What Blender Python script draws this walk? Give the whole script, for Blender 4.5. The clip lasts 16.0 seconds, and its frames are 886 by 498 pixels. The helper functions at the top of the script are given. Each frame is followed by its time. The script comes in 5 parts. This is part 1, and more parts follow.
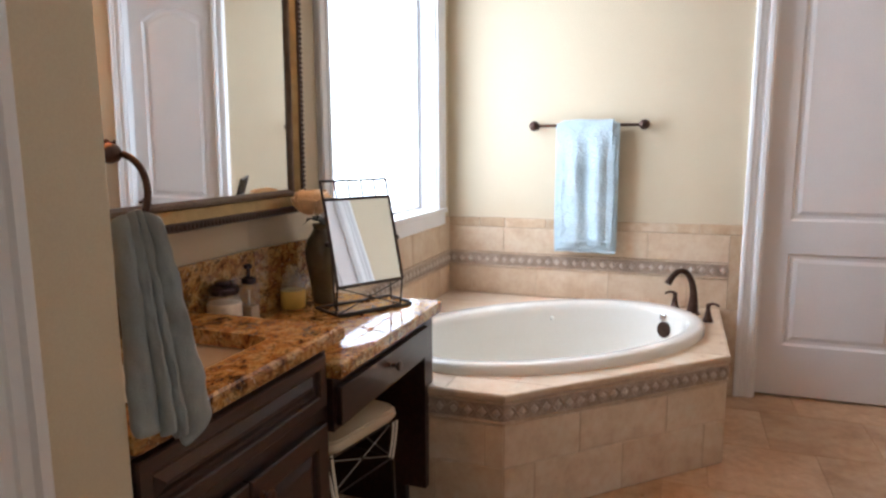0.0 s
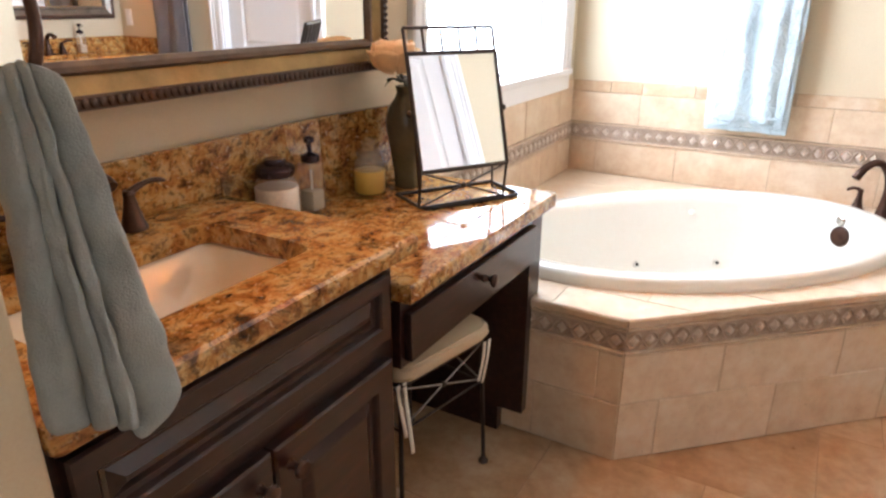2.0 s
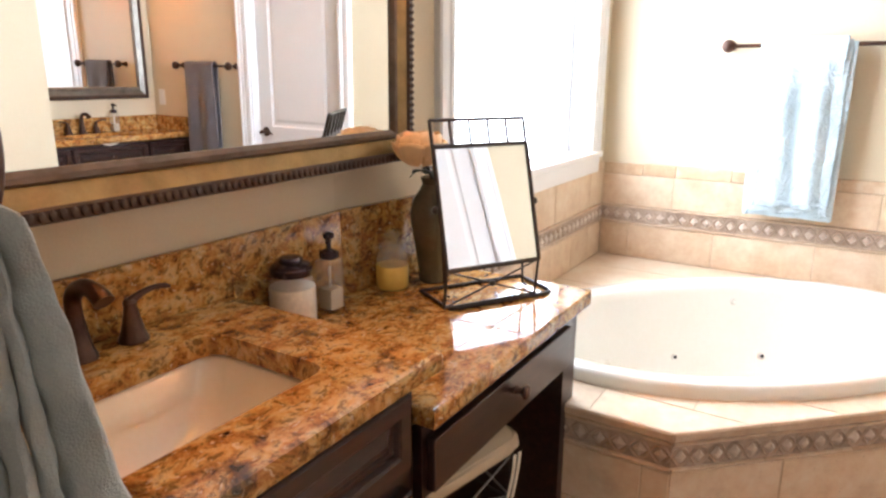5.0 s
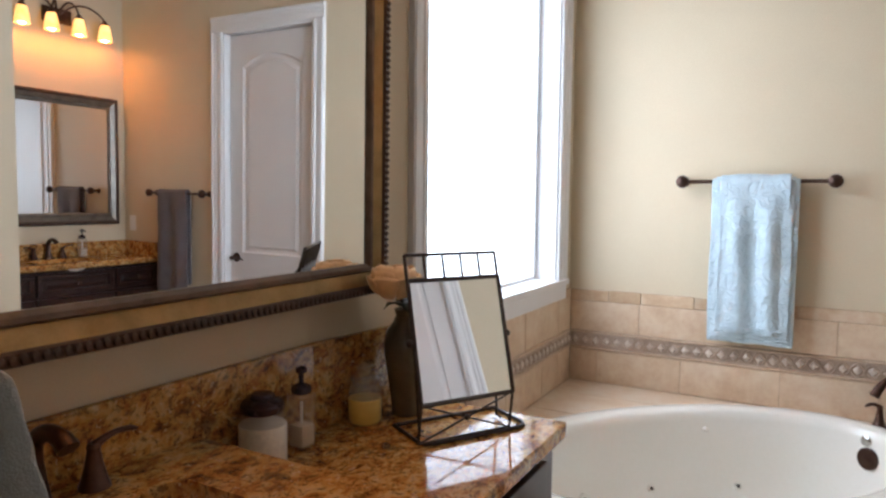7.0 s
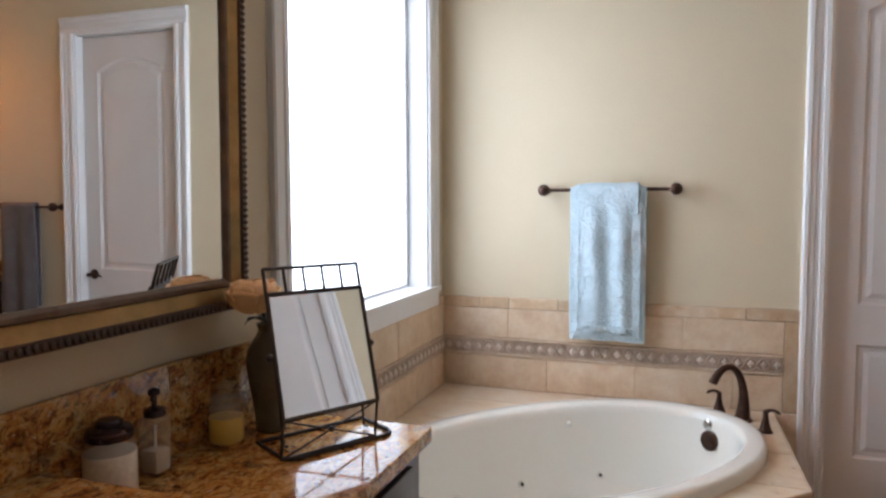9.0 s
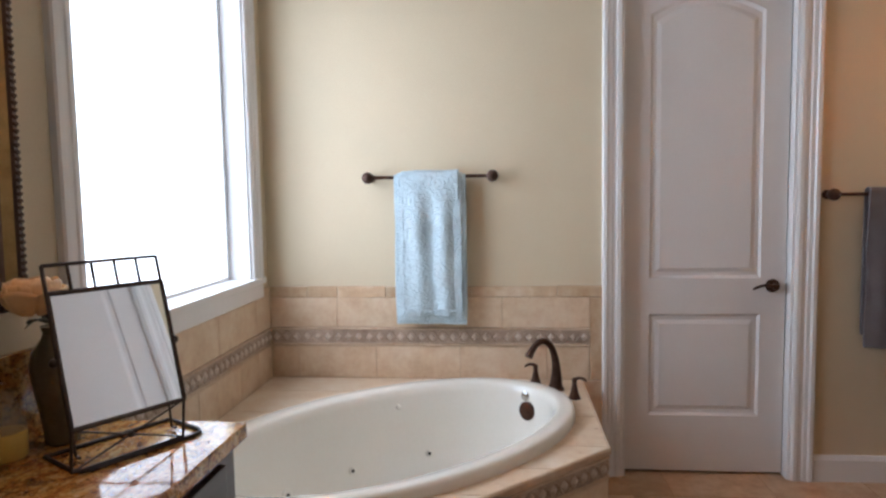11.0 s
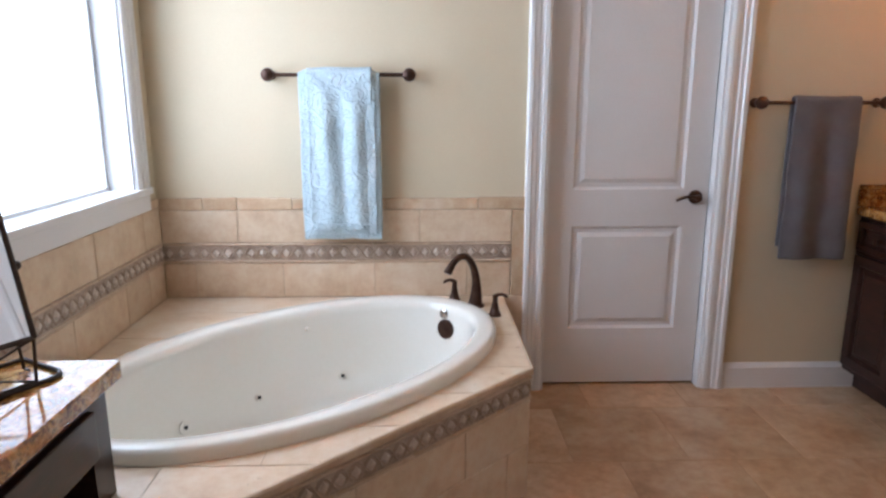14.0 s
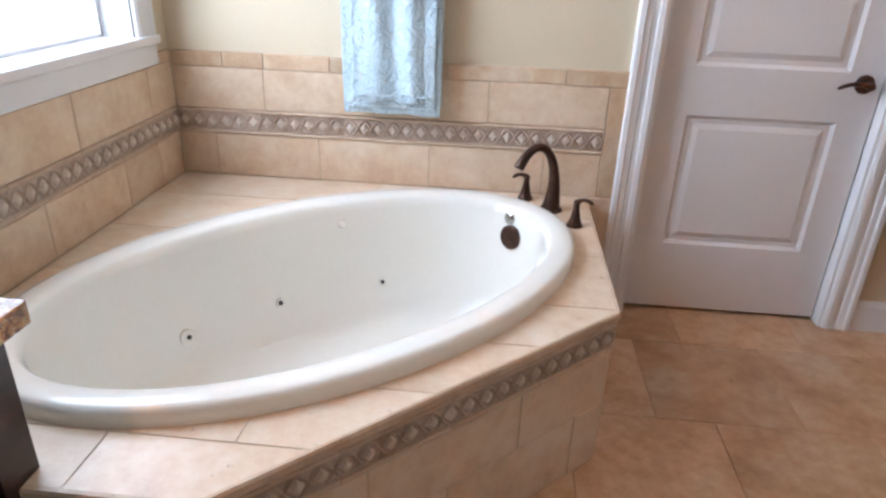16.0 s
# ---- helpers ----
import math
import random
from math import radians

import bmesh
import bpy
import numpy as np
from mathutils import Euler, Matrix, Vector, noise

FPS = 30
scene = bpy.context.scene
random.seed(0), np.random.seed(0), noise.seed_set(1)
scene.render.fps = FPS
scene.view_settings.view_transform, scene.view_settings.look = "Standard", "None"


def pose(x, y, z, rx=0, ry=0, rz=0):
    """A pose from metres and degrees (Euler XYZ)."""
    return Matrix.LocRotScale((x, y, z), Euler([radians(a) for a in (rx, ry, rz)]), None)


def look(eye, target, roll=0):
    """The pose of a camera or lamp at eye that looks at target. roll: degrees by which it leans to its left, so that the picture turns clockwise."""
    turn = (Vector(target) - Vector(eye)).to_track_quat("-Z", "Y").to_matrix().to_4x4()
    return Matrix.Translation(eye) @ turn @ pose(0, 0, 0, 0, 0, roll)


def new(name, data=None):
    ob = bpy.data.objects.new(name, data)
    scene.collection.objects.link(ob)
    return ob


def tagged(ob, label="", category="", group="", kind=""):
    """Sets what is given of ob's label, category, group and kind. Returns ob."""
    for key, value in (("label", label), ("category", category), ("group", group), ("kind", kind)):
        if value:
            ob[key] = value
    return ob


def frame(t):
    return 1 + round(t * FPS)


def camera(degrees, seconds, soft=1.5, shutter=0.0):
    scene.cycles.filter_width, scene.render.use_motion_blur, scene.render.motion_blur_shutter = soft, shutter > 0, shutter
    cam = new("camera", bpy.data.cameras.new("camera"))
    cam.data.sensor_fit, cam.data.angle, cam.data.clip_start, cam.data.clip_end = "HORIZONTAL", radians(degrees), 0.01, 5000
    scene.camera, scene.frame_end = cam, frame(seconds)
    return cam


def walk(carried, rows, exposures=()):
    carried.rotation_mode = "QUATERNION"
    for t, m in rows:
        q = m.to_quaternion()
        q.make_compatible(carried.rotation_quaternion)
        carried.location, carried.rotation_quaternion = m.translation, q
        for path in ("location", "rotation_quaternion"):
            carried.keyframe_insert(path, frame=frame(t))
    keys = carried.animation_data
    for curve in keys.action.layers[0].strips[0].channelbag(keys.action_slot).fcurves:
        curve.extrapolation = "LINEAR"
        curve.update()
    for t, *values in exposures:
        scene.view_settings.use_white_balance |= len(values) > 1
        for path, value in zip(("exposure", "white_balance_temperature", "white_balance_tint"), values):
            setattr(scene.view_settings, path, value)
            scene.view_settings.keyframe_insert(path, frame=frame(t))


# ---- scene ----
cam = camera(68.0, 16.0, soft=2.5)
PATH = [
    (0, (0.039, 0.169, 1.364), (-0.627, 2.03, 1.06), -0.3),
    (0.5, (-0.045, 0.325, 1.36), (-0.762, 2.149, 0.959), 0.5),
    (1, (-0.087, 0.441, 1.341), (-0.876, 2.211, 0.848), 0.7),
    (1.5, (-0.132, 0.569, 1.34), (-0.987, 2.267, 0.719), 1.0),
    (2, (-0.145, 0.669, 1.319), (-1.076, 2.291, 0.612), 0.3),
    (2.5, (-0.166, 0.743, 1.305), (-1.144, 2.307, 0.531), 0.1),
    (3, (-0.21, 0.795, 1.297), (-1.193, 2.338, 0.487), 0.5),
    (3.5, (-0.227, 0.809, 1.29), (-1.219, 2.362, 0.512), 0.2),
    (4, (-0.229, 0.806, 1.308), (-1.231, 2.382, 0.592), 0.1),
    (4.5, (-0.224, 0.798, 1.339), (-1.239, 2.403, 0.71), 0.2),
    (5, (-0.222, 0.787, 1.359), (-1.249, 2.425, 0.848), 0.2),
    (5.2, (-0.224, 0.787, 1.369), (-1.254, 2.436, 0.901), 0.4),
    (7.3, (-0.23, 0.762, 1.393), (-1.186, 2.514, 1.27), 0.2),
    (7.5, (-0.217, 0.762, 1.393), (-1.155, 2.524, 1.28), 0.1),
    (8, (-0.2, 0.756, 1.402), (-1.06, 2.558, 1.291), 0.1),
    (8.5, (-0.177, 0.76, 1.4), (-0.94, 2.605, 1.288), -0.2),
    (9, (-0.162, 0.767, 1.403), (-0.82, 2.652, 1.277), -0.2),
    (9.5, (-0.144, 0.774, 1.401), (-0.677, 2.697, 1.263), -0.3),
    (10, (-0.14, 0.782, 1.401), (-0.54, 2.736, 1.249), -0.3),
    (10.2, (-0.119, 0.779, 1.4), (-0.476, 2.741, 1.245), -0.5),
    (12.3, (-0.069, 0.806, 1.389), (-0.055, 2.795, 1.178), -0.7),
    (12.5, (-0.075, 0.82, 1.4), (-0.041, 2.806, 1.165), -0.6),
    (13, (-0.088, 0.845, 1.392), (-0.02, 2.824, 1.109), -0.4),
    (13.5, (-0.109, 0.904, 1.387), (-0.023, 2.87, 1.031), -0.1),
    (14, (-0.089, 1.017, 1.367), (-0.031, 2.968, 0.933), 0.0),
    (14.5, (-0.054, 1.153, 1.362), (-0.052, 3.079, 0.824), 0.3),
    (15, (-0.034, 1.278, 1.341), (-0.093, 3.176, 0.714), 0.4),
    (15.5, (-0.042, 1.449, 1.329), (-0.147, 3.307, 0.594), 1.2),
    (16, (-0.06, 1.607, 1.321), (-0.207, 3.418, 0.485), 2.1),
]
STOPS = [(0.0, -0.3), (1.0, -0.02), (2.0, 0.5), (2.6, 0.9), (3.2, 1.15), (4.2, 1.1), (5.0, 0.55), (6.2, -0.25), (7.4, -0.85), (10.0, -0.9), (12.5, -0.9), (13.5, -0.74), (14.5, -0.45), (16.0, -0.3)]
WARMTH = {0.0: 5520, 1.0: 5520, 2.0: 5620, 2.6: 5780, 3.2: 5850, 4.2: 5850, 5.0: 5750, 6.2: 5680, 7.4: 5600, 10.0: 5600, 12.5: 5540, 13.5: 5400, 14.5: 5300, 16.0: 5280}
EXPOSURES = [(t, stops, WARMTH[t] if t in WARMTH else 5680, 12) for t, stops in STOPS]
walk(cam, [(t, look(eye, target, roll)) for t, eye, target, roll in PATH], EXPOSURES)

# ---- light ----
sky = bpy.data.worlds.new("sky")
scene.world = sky
sky.use_nodes = True
nt = sky.node_tree
st = nt.nodes.new("ShaderNodeTexSky")
st.sky_type, st.sun_disc, st.sun_elevation, st.sun_rotation = "NISHITA", False, radians(55), radians(200)
nt.links.new(st.outputs[0], nt.nodes["Background"].inputs[0])
nt.nodes["Background"].inputs[1].default_value = 0.1


def area_lamp(name, m, sx, sy, watts, colour):
    d = bpy.data.lights.new(name, "AREA")
    d.shape, d.size, d.size_y, d.energy, d.color = "RECTANGLE", sx, sy, watts, colour
    ob = new(name, d)
    ob.matrix_world = m
    return ob


# daylight in the window's opening, just outside the pane
area_lamp("window_daylight", pose(-1.452, 3.16, 1.72, 0, -90, 0), 1.5, 1.34, 50, (0.95, 0.98, 1.0))
# added fill lamp for light from behind the camera; no source is seen there
area_lamp("entry_fill", pose(0.35, -1.35, 1.5, 90, 0, 0), 1.4, 1.9, 3.3, (1.0, 0.95, 0.88))


def bulb(x, y, z, watts):
    d = bpy.data.lights.new("bulb", "POINT")
    d.energy, d.color, d.shadow_soft_size = watts, (1.0, 0.385, 0.085), 0.03
    new("bulb", d).location = (x, y, z)


# ---- materials ----
class Nodes:
    def __init__(self, name):
        self.m = bpy.data.materials.new(name)
        self.m.use_nodes = True
        self.t = self.m.node_tree
        self.b = self.t.nodes["Principled BSDF"]

    def n(self, kind, **kw):
        x = self.t.nodes.new("ShaderNode" + kind)
        for k, v in kw.items():
            x.inputs[k].default_value = v
        return x

    def l(self, a, b):
        self.t.links.new(a, b)

    def ramp(self, fac, stops):
        r = self.t.nodes.new("ShaderNodeValToRGB")
        e = r.color_ramp.elements
        while len(e) < len(stops):
            e.new(0.5)
        for el, (p, c) in zip(e, stops):
            el.position, el.color = p, (*c, 1)
        self.l(fac, r.inputs[0])
        return r.outputs[0]

    def mix(self, kind, fac, a, b):
        x = self.t.nodes.new("ShaderNodeMix")
        x.data_type, x.blend_type = "RGBA", kind
        for sock, v in ((x.inputs[0], fac), (x.inputs[6], a), (x.inputs[7], b)):
            if isinstance(v, (int, float)):
                sock.default_value = v
            elif isinstance(v, tuple):
                sock.default_value = (*v, 1)
            else:
                self.l(v, sock)
        return x.outputs[2]

    def place(self, stretch=(1, 1, 1)):
        g = self.t.nodes.new("ShaderNodeNewGeometry")
        m = self.t.nodes.new("ShaderNodeMapping")
        m.inputs["Scale"].default_value = stretch
        self.l(g.outputs["Position"], m.inputs[0])
        return m.outputs[0]

    def noise(self, vec, scale, detail=4, rough=0.55):
        x = self.n("TexNoise", Scale=scale, Detail=detail, Roughness=rough)
        self.l(vec, x.inputs["Vector"])
        return x.outputs[0]

    def voronoi(self, vec, scale):
        x = self.n("TexVoronoi", Scale=scale)
        self.l(vec, x.inputs["Vector"])
        return x

    def bump(self, height, strength, distance=0.002):
        x = self.n("Bump", Strength=strength, Distance=distance)
        self.l(height, x.inputs["Height"])
        self.l(x.outputs[0], self.b.inputs["Normal"])

    def rough(self, fac, lo, hi):
        x = self.n("MapRange")
        x.inputs[3].default_value, x.inputs[4].default_value = lo, hi
        self.l(fac, x.inputs[0])
        self.l(x.outputs[0], self.b.inputs["Roughness"])

    def set(self, **kw):
        for k, v in kw.items():
            self.b.inputs[k.replace("_", " ")].default_value = v
        return self


def shade(c, f):
    return tuple(min(1.0, a * f) for a in c)


def plain(name, c, rough=0.5, metal=0.0, vary=0.12, scale=6.0, fine=90.0, bump=0.15, stretch=(1, 1, 1), depth=0.001, coat=0.0):
    """A surface with slow stains, fine grain, relief and uneven gloss."""
    k = Nodes(name)
    p = k.place(stretch)
    slow, grain = k.noise(p, scale, 5), k.noise(p, fine, 3)
    base = k.ramp(slow, [(0.25, shade(c, 1 - vary)), (0.75, shade(c, 1 + vary))])
    k.l(k.mix("OVERLAY", 0.12, base, grain), k.b.inputs["Base Color"])
    k.rough(slow, max(0.02, rough - 0.08), min(1, rough + 0.08))
    k.bump(grain, bump, depth)
    k.set(Metallic=metal, Coat_Weight=coat)
    k.b.inputs["Coat Roughness"].default_value = 0.08
    return k.m


WALL = plain("wall_paint", (0.65, 0.552, 0.385), 0.62, vary=0.03, scale=2.5, fine=220, bump=0.2)
CEIL = plain("ceiling_paint", (0.80, 0.78, 0.72), 0.8, vary=0.03, fine=160)
TRIM = plain("white_trim", (0.80, 0.79, 0.78), 0.32, vary=0.03, scale=4, fine=120, bump=0.06)
DOOR = plain("door_paint", (0.74, 0.71, 0.69), 0.38, vary=0.03, scale=3, fine=140, bump=0.1)
TUB = plain("tub_acrylic", (0.81, 0.79, 0.715), 0.14, vary=0.015, scale=3, fine=60, bump=0.01, coat=0.6)
CHINA = plain("sink_china", (0.80, 0.70, 0.555), 0.12, vary=0.02, bump=0.01, coat=0.5)
BRONZE = plain("oiled_bronze", (0.085, 0.05, 0.038), 0.34, metal=0.85, vary=0.35, scale=25, fine=200, bump=0.1)
IRON = plain("dark_wire", (0.055, 0.045, 0.04), 0.45, metal=0.5, vary=0.3, scale=40, fine=300, bump=0.15)
STEEL = plain("grey_wire", (0.30, 0.28, 0.26), 0.4, metal=0.8, vary=0.2, scale=40)
CHROME = plain("chrome_jet", (0.6, 0.6, 0.58), 0.15, metal=1.0, vary=0.05)
# near-black colour put in for the shade inside a jet's hole
DARK = plain("jet_hole_shade", (0.02, 0.018, 0.016), 0.6)
GROUT = plain("grout", (0.56, 0.44, 0.31), 0.9, vary=0.12, scale=12, fine=260, bump=0.4)
FLOORGROUT = plain("floor_grout", (0.38, 0.25, 0.15), 0.8, vary=0.12, scale=12, fine=260, bump=0.4)
CUSHION = plain("cushion_cloth", (0.62, 0.52, 0.36), 0.85, vary=0.05, scale=8, fine=700, bump=0.5)
TAPE = plain("cotton_tape", (0.80, 0.76, 0.66), 0.85, vary=0.05, fine=700, bump=0.4)
LEAF = plain("dark_leaf", (0.03, 0.035, 0.02), 0.5, vary=0.3, scale=30)
PETAL = plain("peach_petal", (0.92, 0.655, 0.37), 0.6, vary=0.12, scale=30, fine=300, bump=0.2)
CERAMIC = plain("green_grey_glaze", (0.12, 0.108, 0.07), 0.2, vary=0.25, scale=12, fine=80, bump=0.05, coat=0.4)
WAX = plain("yellow_wax", (0.84, 0.60, 0.13), 0.4, vary=0.06, scale=20, coat=0.8)
SALT = plain("white_salts", (0.80, 0.72, 0.60), 0.35, vary=0.15, scale=70, fine=400, bump=0.3, depth=0.002, coat=0.8)
LID = plain("dark_lid", (0.07, 0.05, 0.06), 0.25, metal=0.6, vary=0.2, scale=30)
SOAP = plain("clear_soap", (0.55, 0.45, 0.32), 0.2, vary=0.05)
GOLD = plain("gilt_frame", (0.31, 0.208, 0.085), 0.34, metal=0.7, vary=0.3, scale=14, fine=150, bump=0.25)
PEWTER = plain("dark_frame", (0.072, 0.044, 0.032), 0.42, metal=0.2, vary=0.35, scale=18, fine=120, bump=0.2)
BROWNED = plain("browned_frame", (0.13, 0.088, 0.06), 0.36, metal=0.45, vary=0.35, scale=20, fine=120, bump=0.2)
SILVER = plain("silvered_frame", (0.20, 0.18, 0.15), 0.35, metal=0.6, vary=0.3, scale=20, fine=120, bump=0.2)


def glass_material(name, c, rough=0.02):
    k = Nodes(name)
    k.set(Roughness=rough, IOR=1.45, Transmission_Weight=1.0)
    k.b.inputs["Base Color"].default_value = (*c, 1)
    return k.m


def thin_glass():
    k = Nodes("clear_glass")
    p = k.place()
    k.l(k.ramp(k.noise(p, 30), [(0.3, (0.80, 0.80, 0.77)), (0.7, (0.90, 0.90, 0.88))]), k.b.inputs["Base Color"])
    k.set(Roughness=0.04, Alpha=0.13, Coat_Weight=1.0)
    k.b.inputs["Coat Roughness"].default_value = 0.02
    return k.m


GLASS = thin_glass()
PANE = glass_material("window_glass", (0.98, 1.0, 1.0), 0.0)


def mirror_material():
    k = Nodes("mirror")
    k.set(Metallic=1.0, Roughness=0.005)
    k.b.inputs["Base Color"].default_value = (0.90, 0.91, 0.90, 1)
    return k.m


MIRROR = mirror_material()


def shade_glow():
    k = Nodes("lit_lamp_glass")
    p = k.place()
    c = k.ramp(k.noise(p, 18), [(0.3, (1.0, 0.42, 0.08)), (0.7, (1.0, 0.60, 0.20))])
    k.l(c, k.b.inputs["Emission Color"])
    k.l(c, k.b.inputs["Base Color"])
    k.set(Emission_Strength=3.0, Roughness=0.3)
    return k.m


GLOW = shade_glow()


def granite():
    k = Nodes("granite")
    p = k.place((1.25, 0.85, 1.0))
    add = k.t.nodes.new("ShaderNodeVectorMath")
    add.operation = "MULTIPLY_ADD"
    k.l(p, add.inputs[0])
    add.inputs[1].default_value = (1, 1, 1)
    sc = k.t.nodes.new("ShaderNodeVectorMath")
    sc.operation = "SCALE"
    sc.inputs["Scale"].default_value = 0.07
    nn = k.n("TexNoise", Scale=14, Detail=3)
    k.l(p, nn.inputs["Vector"])
    k.l(nn.outputs[1], sc.inputs[0])
    k.l(sc.outputs[0], add.inputs[2])
    q = add.outputs[0]
    big = k.noise(q, 24, 5, 0.68)
    base = k.ramp(big, [(0.30, (0.055, 0.028, 0.016)), (0.41, (0.33, 0.132, 0.031)), (0.51, (0.51, 0.262, 0.068)), (0.61, (0.58, 0.375, 0.140)), (0.74, (0.26, 0.165, 0.09))])
    fleck = k.ramp(k.noise(q, 70, 4, 0.7), [(0.40, (0.03, 0.02, 0.015)), (0.49, (1, 1, 1))])
    c = k.mix("MULTIPLY", 0.62, base, fleck)
    light = k.ramp(k.noise(q, 95, 3, 0.6), [(0.62, (0, 0, 0)), (0.68, (1, 1, 1))])
    c = k.mix("MIX", light, c, (0.60, 0.43, 0.23))
    vein = k.ramp(k.noise(k.place((0.8, 1.1, 1.0)), 7, 6, 0.75), [(0.37, (0.14, 0.10, 0.09)), (0.46, (1, 1, 1))])
    c = k.mix("MULTIPLY", 0.75, c, vein)
    k.l(c, k.b.inputs["Base Color"])
    k.set(Roughness=0.075, Coat_Weight=0.1)
    k.b.inputs["Coat Roughness"].default_value = 0.03
    return k.m


GRANITE = granite()


def stone(name, lo, mid, hi, rough=0.42, tint=0.10, pits=0.35):
    """Tumbled travertine: clouds, faint veins, pits; each piece a little lighter or darker."""
    k = Nodes(name)
    info = k.t.nodes.new("ShaderNodeObjectInfo")
    p = k.place()
    off = k.t.nodes.new("ShaderNodeVectorMath")
    off.operation = "MULTIPLY_ADD"
    com = k.t.nodes.new("ShaderNodeCombineXYZ")
    k.l(info.outputs["Random"], com.inputs[0])
    k.l(info.outputs["Random"], com.inputs[2])
    k.l(com.outputs[0], off.inputs[0])
    off.inputs[1].default_value = (7, 3, 11)
    k.l(p, off.inputs[2])
    q = off.outputs[0]
    cloud = k.noise(q, 5.5, 6, 0.6)
    base = k.ramp(cloud, [(0.28, lo), (0.5, mid), (0.72, hi)])
    vein = k.noise(q, 22, 5, 0.7)
    base = k.mix("OVERLAY", 0.28, base, vein)
    per = k.ramp(info.outputs["Random"], [(0.0, (1 - tint, 1 - tint * 1.1, 1 - tint * 1.3)), (1.0, (1.0, 1.0, 1.0))])
    base = k.mix("MULTIPLY", 1.0, base, per)
    hole = k.ramp(k.noise(q, 85, 3, 0.6), [(0.27, (0.45, 0.38, 0.3)), (0.34, (1, 1, 1))])
    base = k.mix("MULTIPLY", pits, base, hole)
    k.l(base, k.b.inputs["Base Color"])
    k.rough(vein, rough - 0.1, rough + 0.15)
    k.bump(k.noise(q, 60, 5, 0.65), 0.25, 0.002)
    return k.m


TRAV = stone("travertine", (0.61, 0.445, 0.29), (0.69, 0.53, 0.365), (0.75, 0.61, 0.455))
DECKSTONE = stone("deck_travertine", (0.64, 0.485, 0.335), (0.735, 0.585, 0.425), (0.79, 0.68, 0.54), 0.3, 0.12, 0.5)
CAPSTONE = stone("cap_travertine", (0.55, 0.37, 0.22), (0.66, 0.485, 0.315), (0.76, 0.63, 0.475), 0.45, 0.25)
FLOORSTONE = stone("floor_travertine", (0.41, 0.248, 0.128), (0.53, 0.352, 0.207), (0.61, 0.455, 0.308), 0.30, 0.20, 0.2)
RELIEF = stone("relief_stone", (0.52, 0.43, 0.35), (0.64, 0.55, 0.46), (0.75, 0.67, 0.58), 0.32, 0.12, 0.4)
GROUND = stone("border_ground", (0.38, 0.29, 0.22), (0.48, 0.375, 0.29), (0.57, 0.465, 0.37), 0.55, 0.12, 0.5)
LINER = stone("liner_stone", (0.50, 0.36, 0.24), (0.60, 0.46, 0.32), (0.68, 0.55, 0.42), 0.4, 0.1)


def wood():
    k = Nodes("dark_cherry")
    p = k.place((1, 0.16, 1.0))
    grain = k.noise(p, 60, 5, 0.6)
    slow = k.noise(k.place(), 5, 4)
    c = k.ramp(grain, [(0.3, (0.009, 0.0035, 0.0032)), (0.55, (0.025, 0.0085, 0.0065)), (0.8, (0.054, 0.0165, 0.011))])
    c = k.mix("OVERLAY", 0.25, c, slow)
    k.l(c, k.b.inputs["Base Color"])
    k.rough(slow, 0.24, 0.42)
    k.bump(grain, 0.12, 0.001)
    k.set(Coat_Weight=0.15)
    return k.m


WOOD = wood()


def terry(name, c, pile=420, emboss=0.0):
    k = Nodes(name)
    p = k.place()
    loops = k.voronoi(p, pile)
    slow = k.noise(p, 14, 4)
    base = k.ramp(slow, [(0.3, shade(c, 0.88)), (0.7, shade(c, 1.1))])
    base = k.mix("MULTIPLY", 0.2, base, k.ramp(loops.outputs["Distance"], [(0.0, (1, 1, 1)), (0.7, (0.6, 0.6, 0.6))]))
    k.l(base, k.b.inputs["Base Color"])
    mixed = k.mix("ADD", 0.5, loops.outputs["Distance"], k.noise(p, 90, 4))
    if emboss:
        curl = k.n("TexNoise", Scale=19, Detail=1, Distortion=1.8)
        k.l(p, curl.inputs["Vector"])
        sprig = k.ramp(curl.outputs[0], [(0.40, (0, 0, 0)), (0.50, (1, 1, 1)), (0.60, (0, 0, 0))])
        mixed = k.mix("ADD", 1.0, k.mix("MULTIPLY", 1.0, mixed, (0.12, 0.12, 0.12)), sprig)
        k.bump(mixed, 0.7, emboss)
    else:
        k.bump(mixed, 0.5, 0.002)
    k.set(Roughness=0.95, Sheen_Weight=0.12)
    return k.m


BLUE = terry("pale_blue_terry", (0.56, 0.685, 0.745), emboss=0.0045)
SAGE = terry("sage_grey_terry", (0.345, 0.372, 0.363))
GREY = terry("slate_grey_terry", (0.15, 0.138, 0.148))

# ---- mesh helpers ----
ORG = {}


def thing(name, base, label, category, group="", kind=""):
    ob = new(name)
    ob.empty_display_size = 0.05
    ob.location = base
    ORG[ob] = Vector(base)
    return tagged(ob, label, category, group, kind)


def finish(name, bm, material, smooth):
    me = bpy.data.meshes.new(name)
    bmesh.ops.recalc_face_normals(bm, faces=bm.faces)
    bm.to_mesh(me)
    bm.free()
    me.materials.append(material)
    for f in me.polygons:
        f.use_smooth = smooth
    return me


def part(name, bm, material, parent, label="", smooth=False):
    org = ORG[parent]
    bmesh.ops.translate(bm, verts=bm.verts, vec=-org)
    ob = new(name, finish(name, bm, material, smooth))
    ob.parent = parent
    ORG[ob] = org
    if smooth:
        ob.data.set_sharp_from_angle(angle=radians(38))
    return tagged(ob, label)


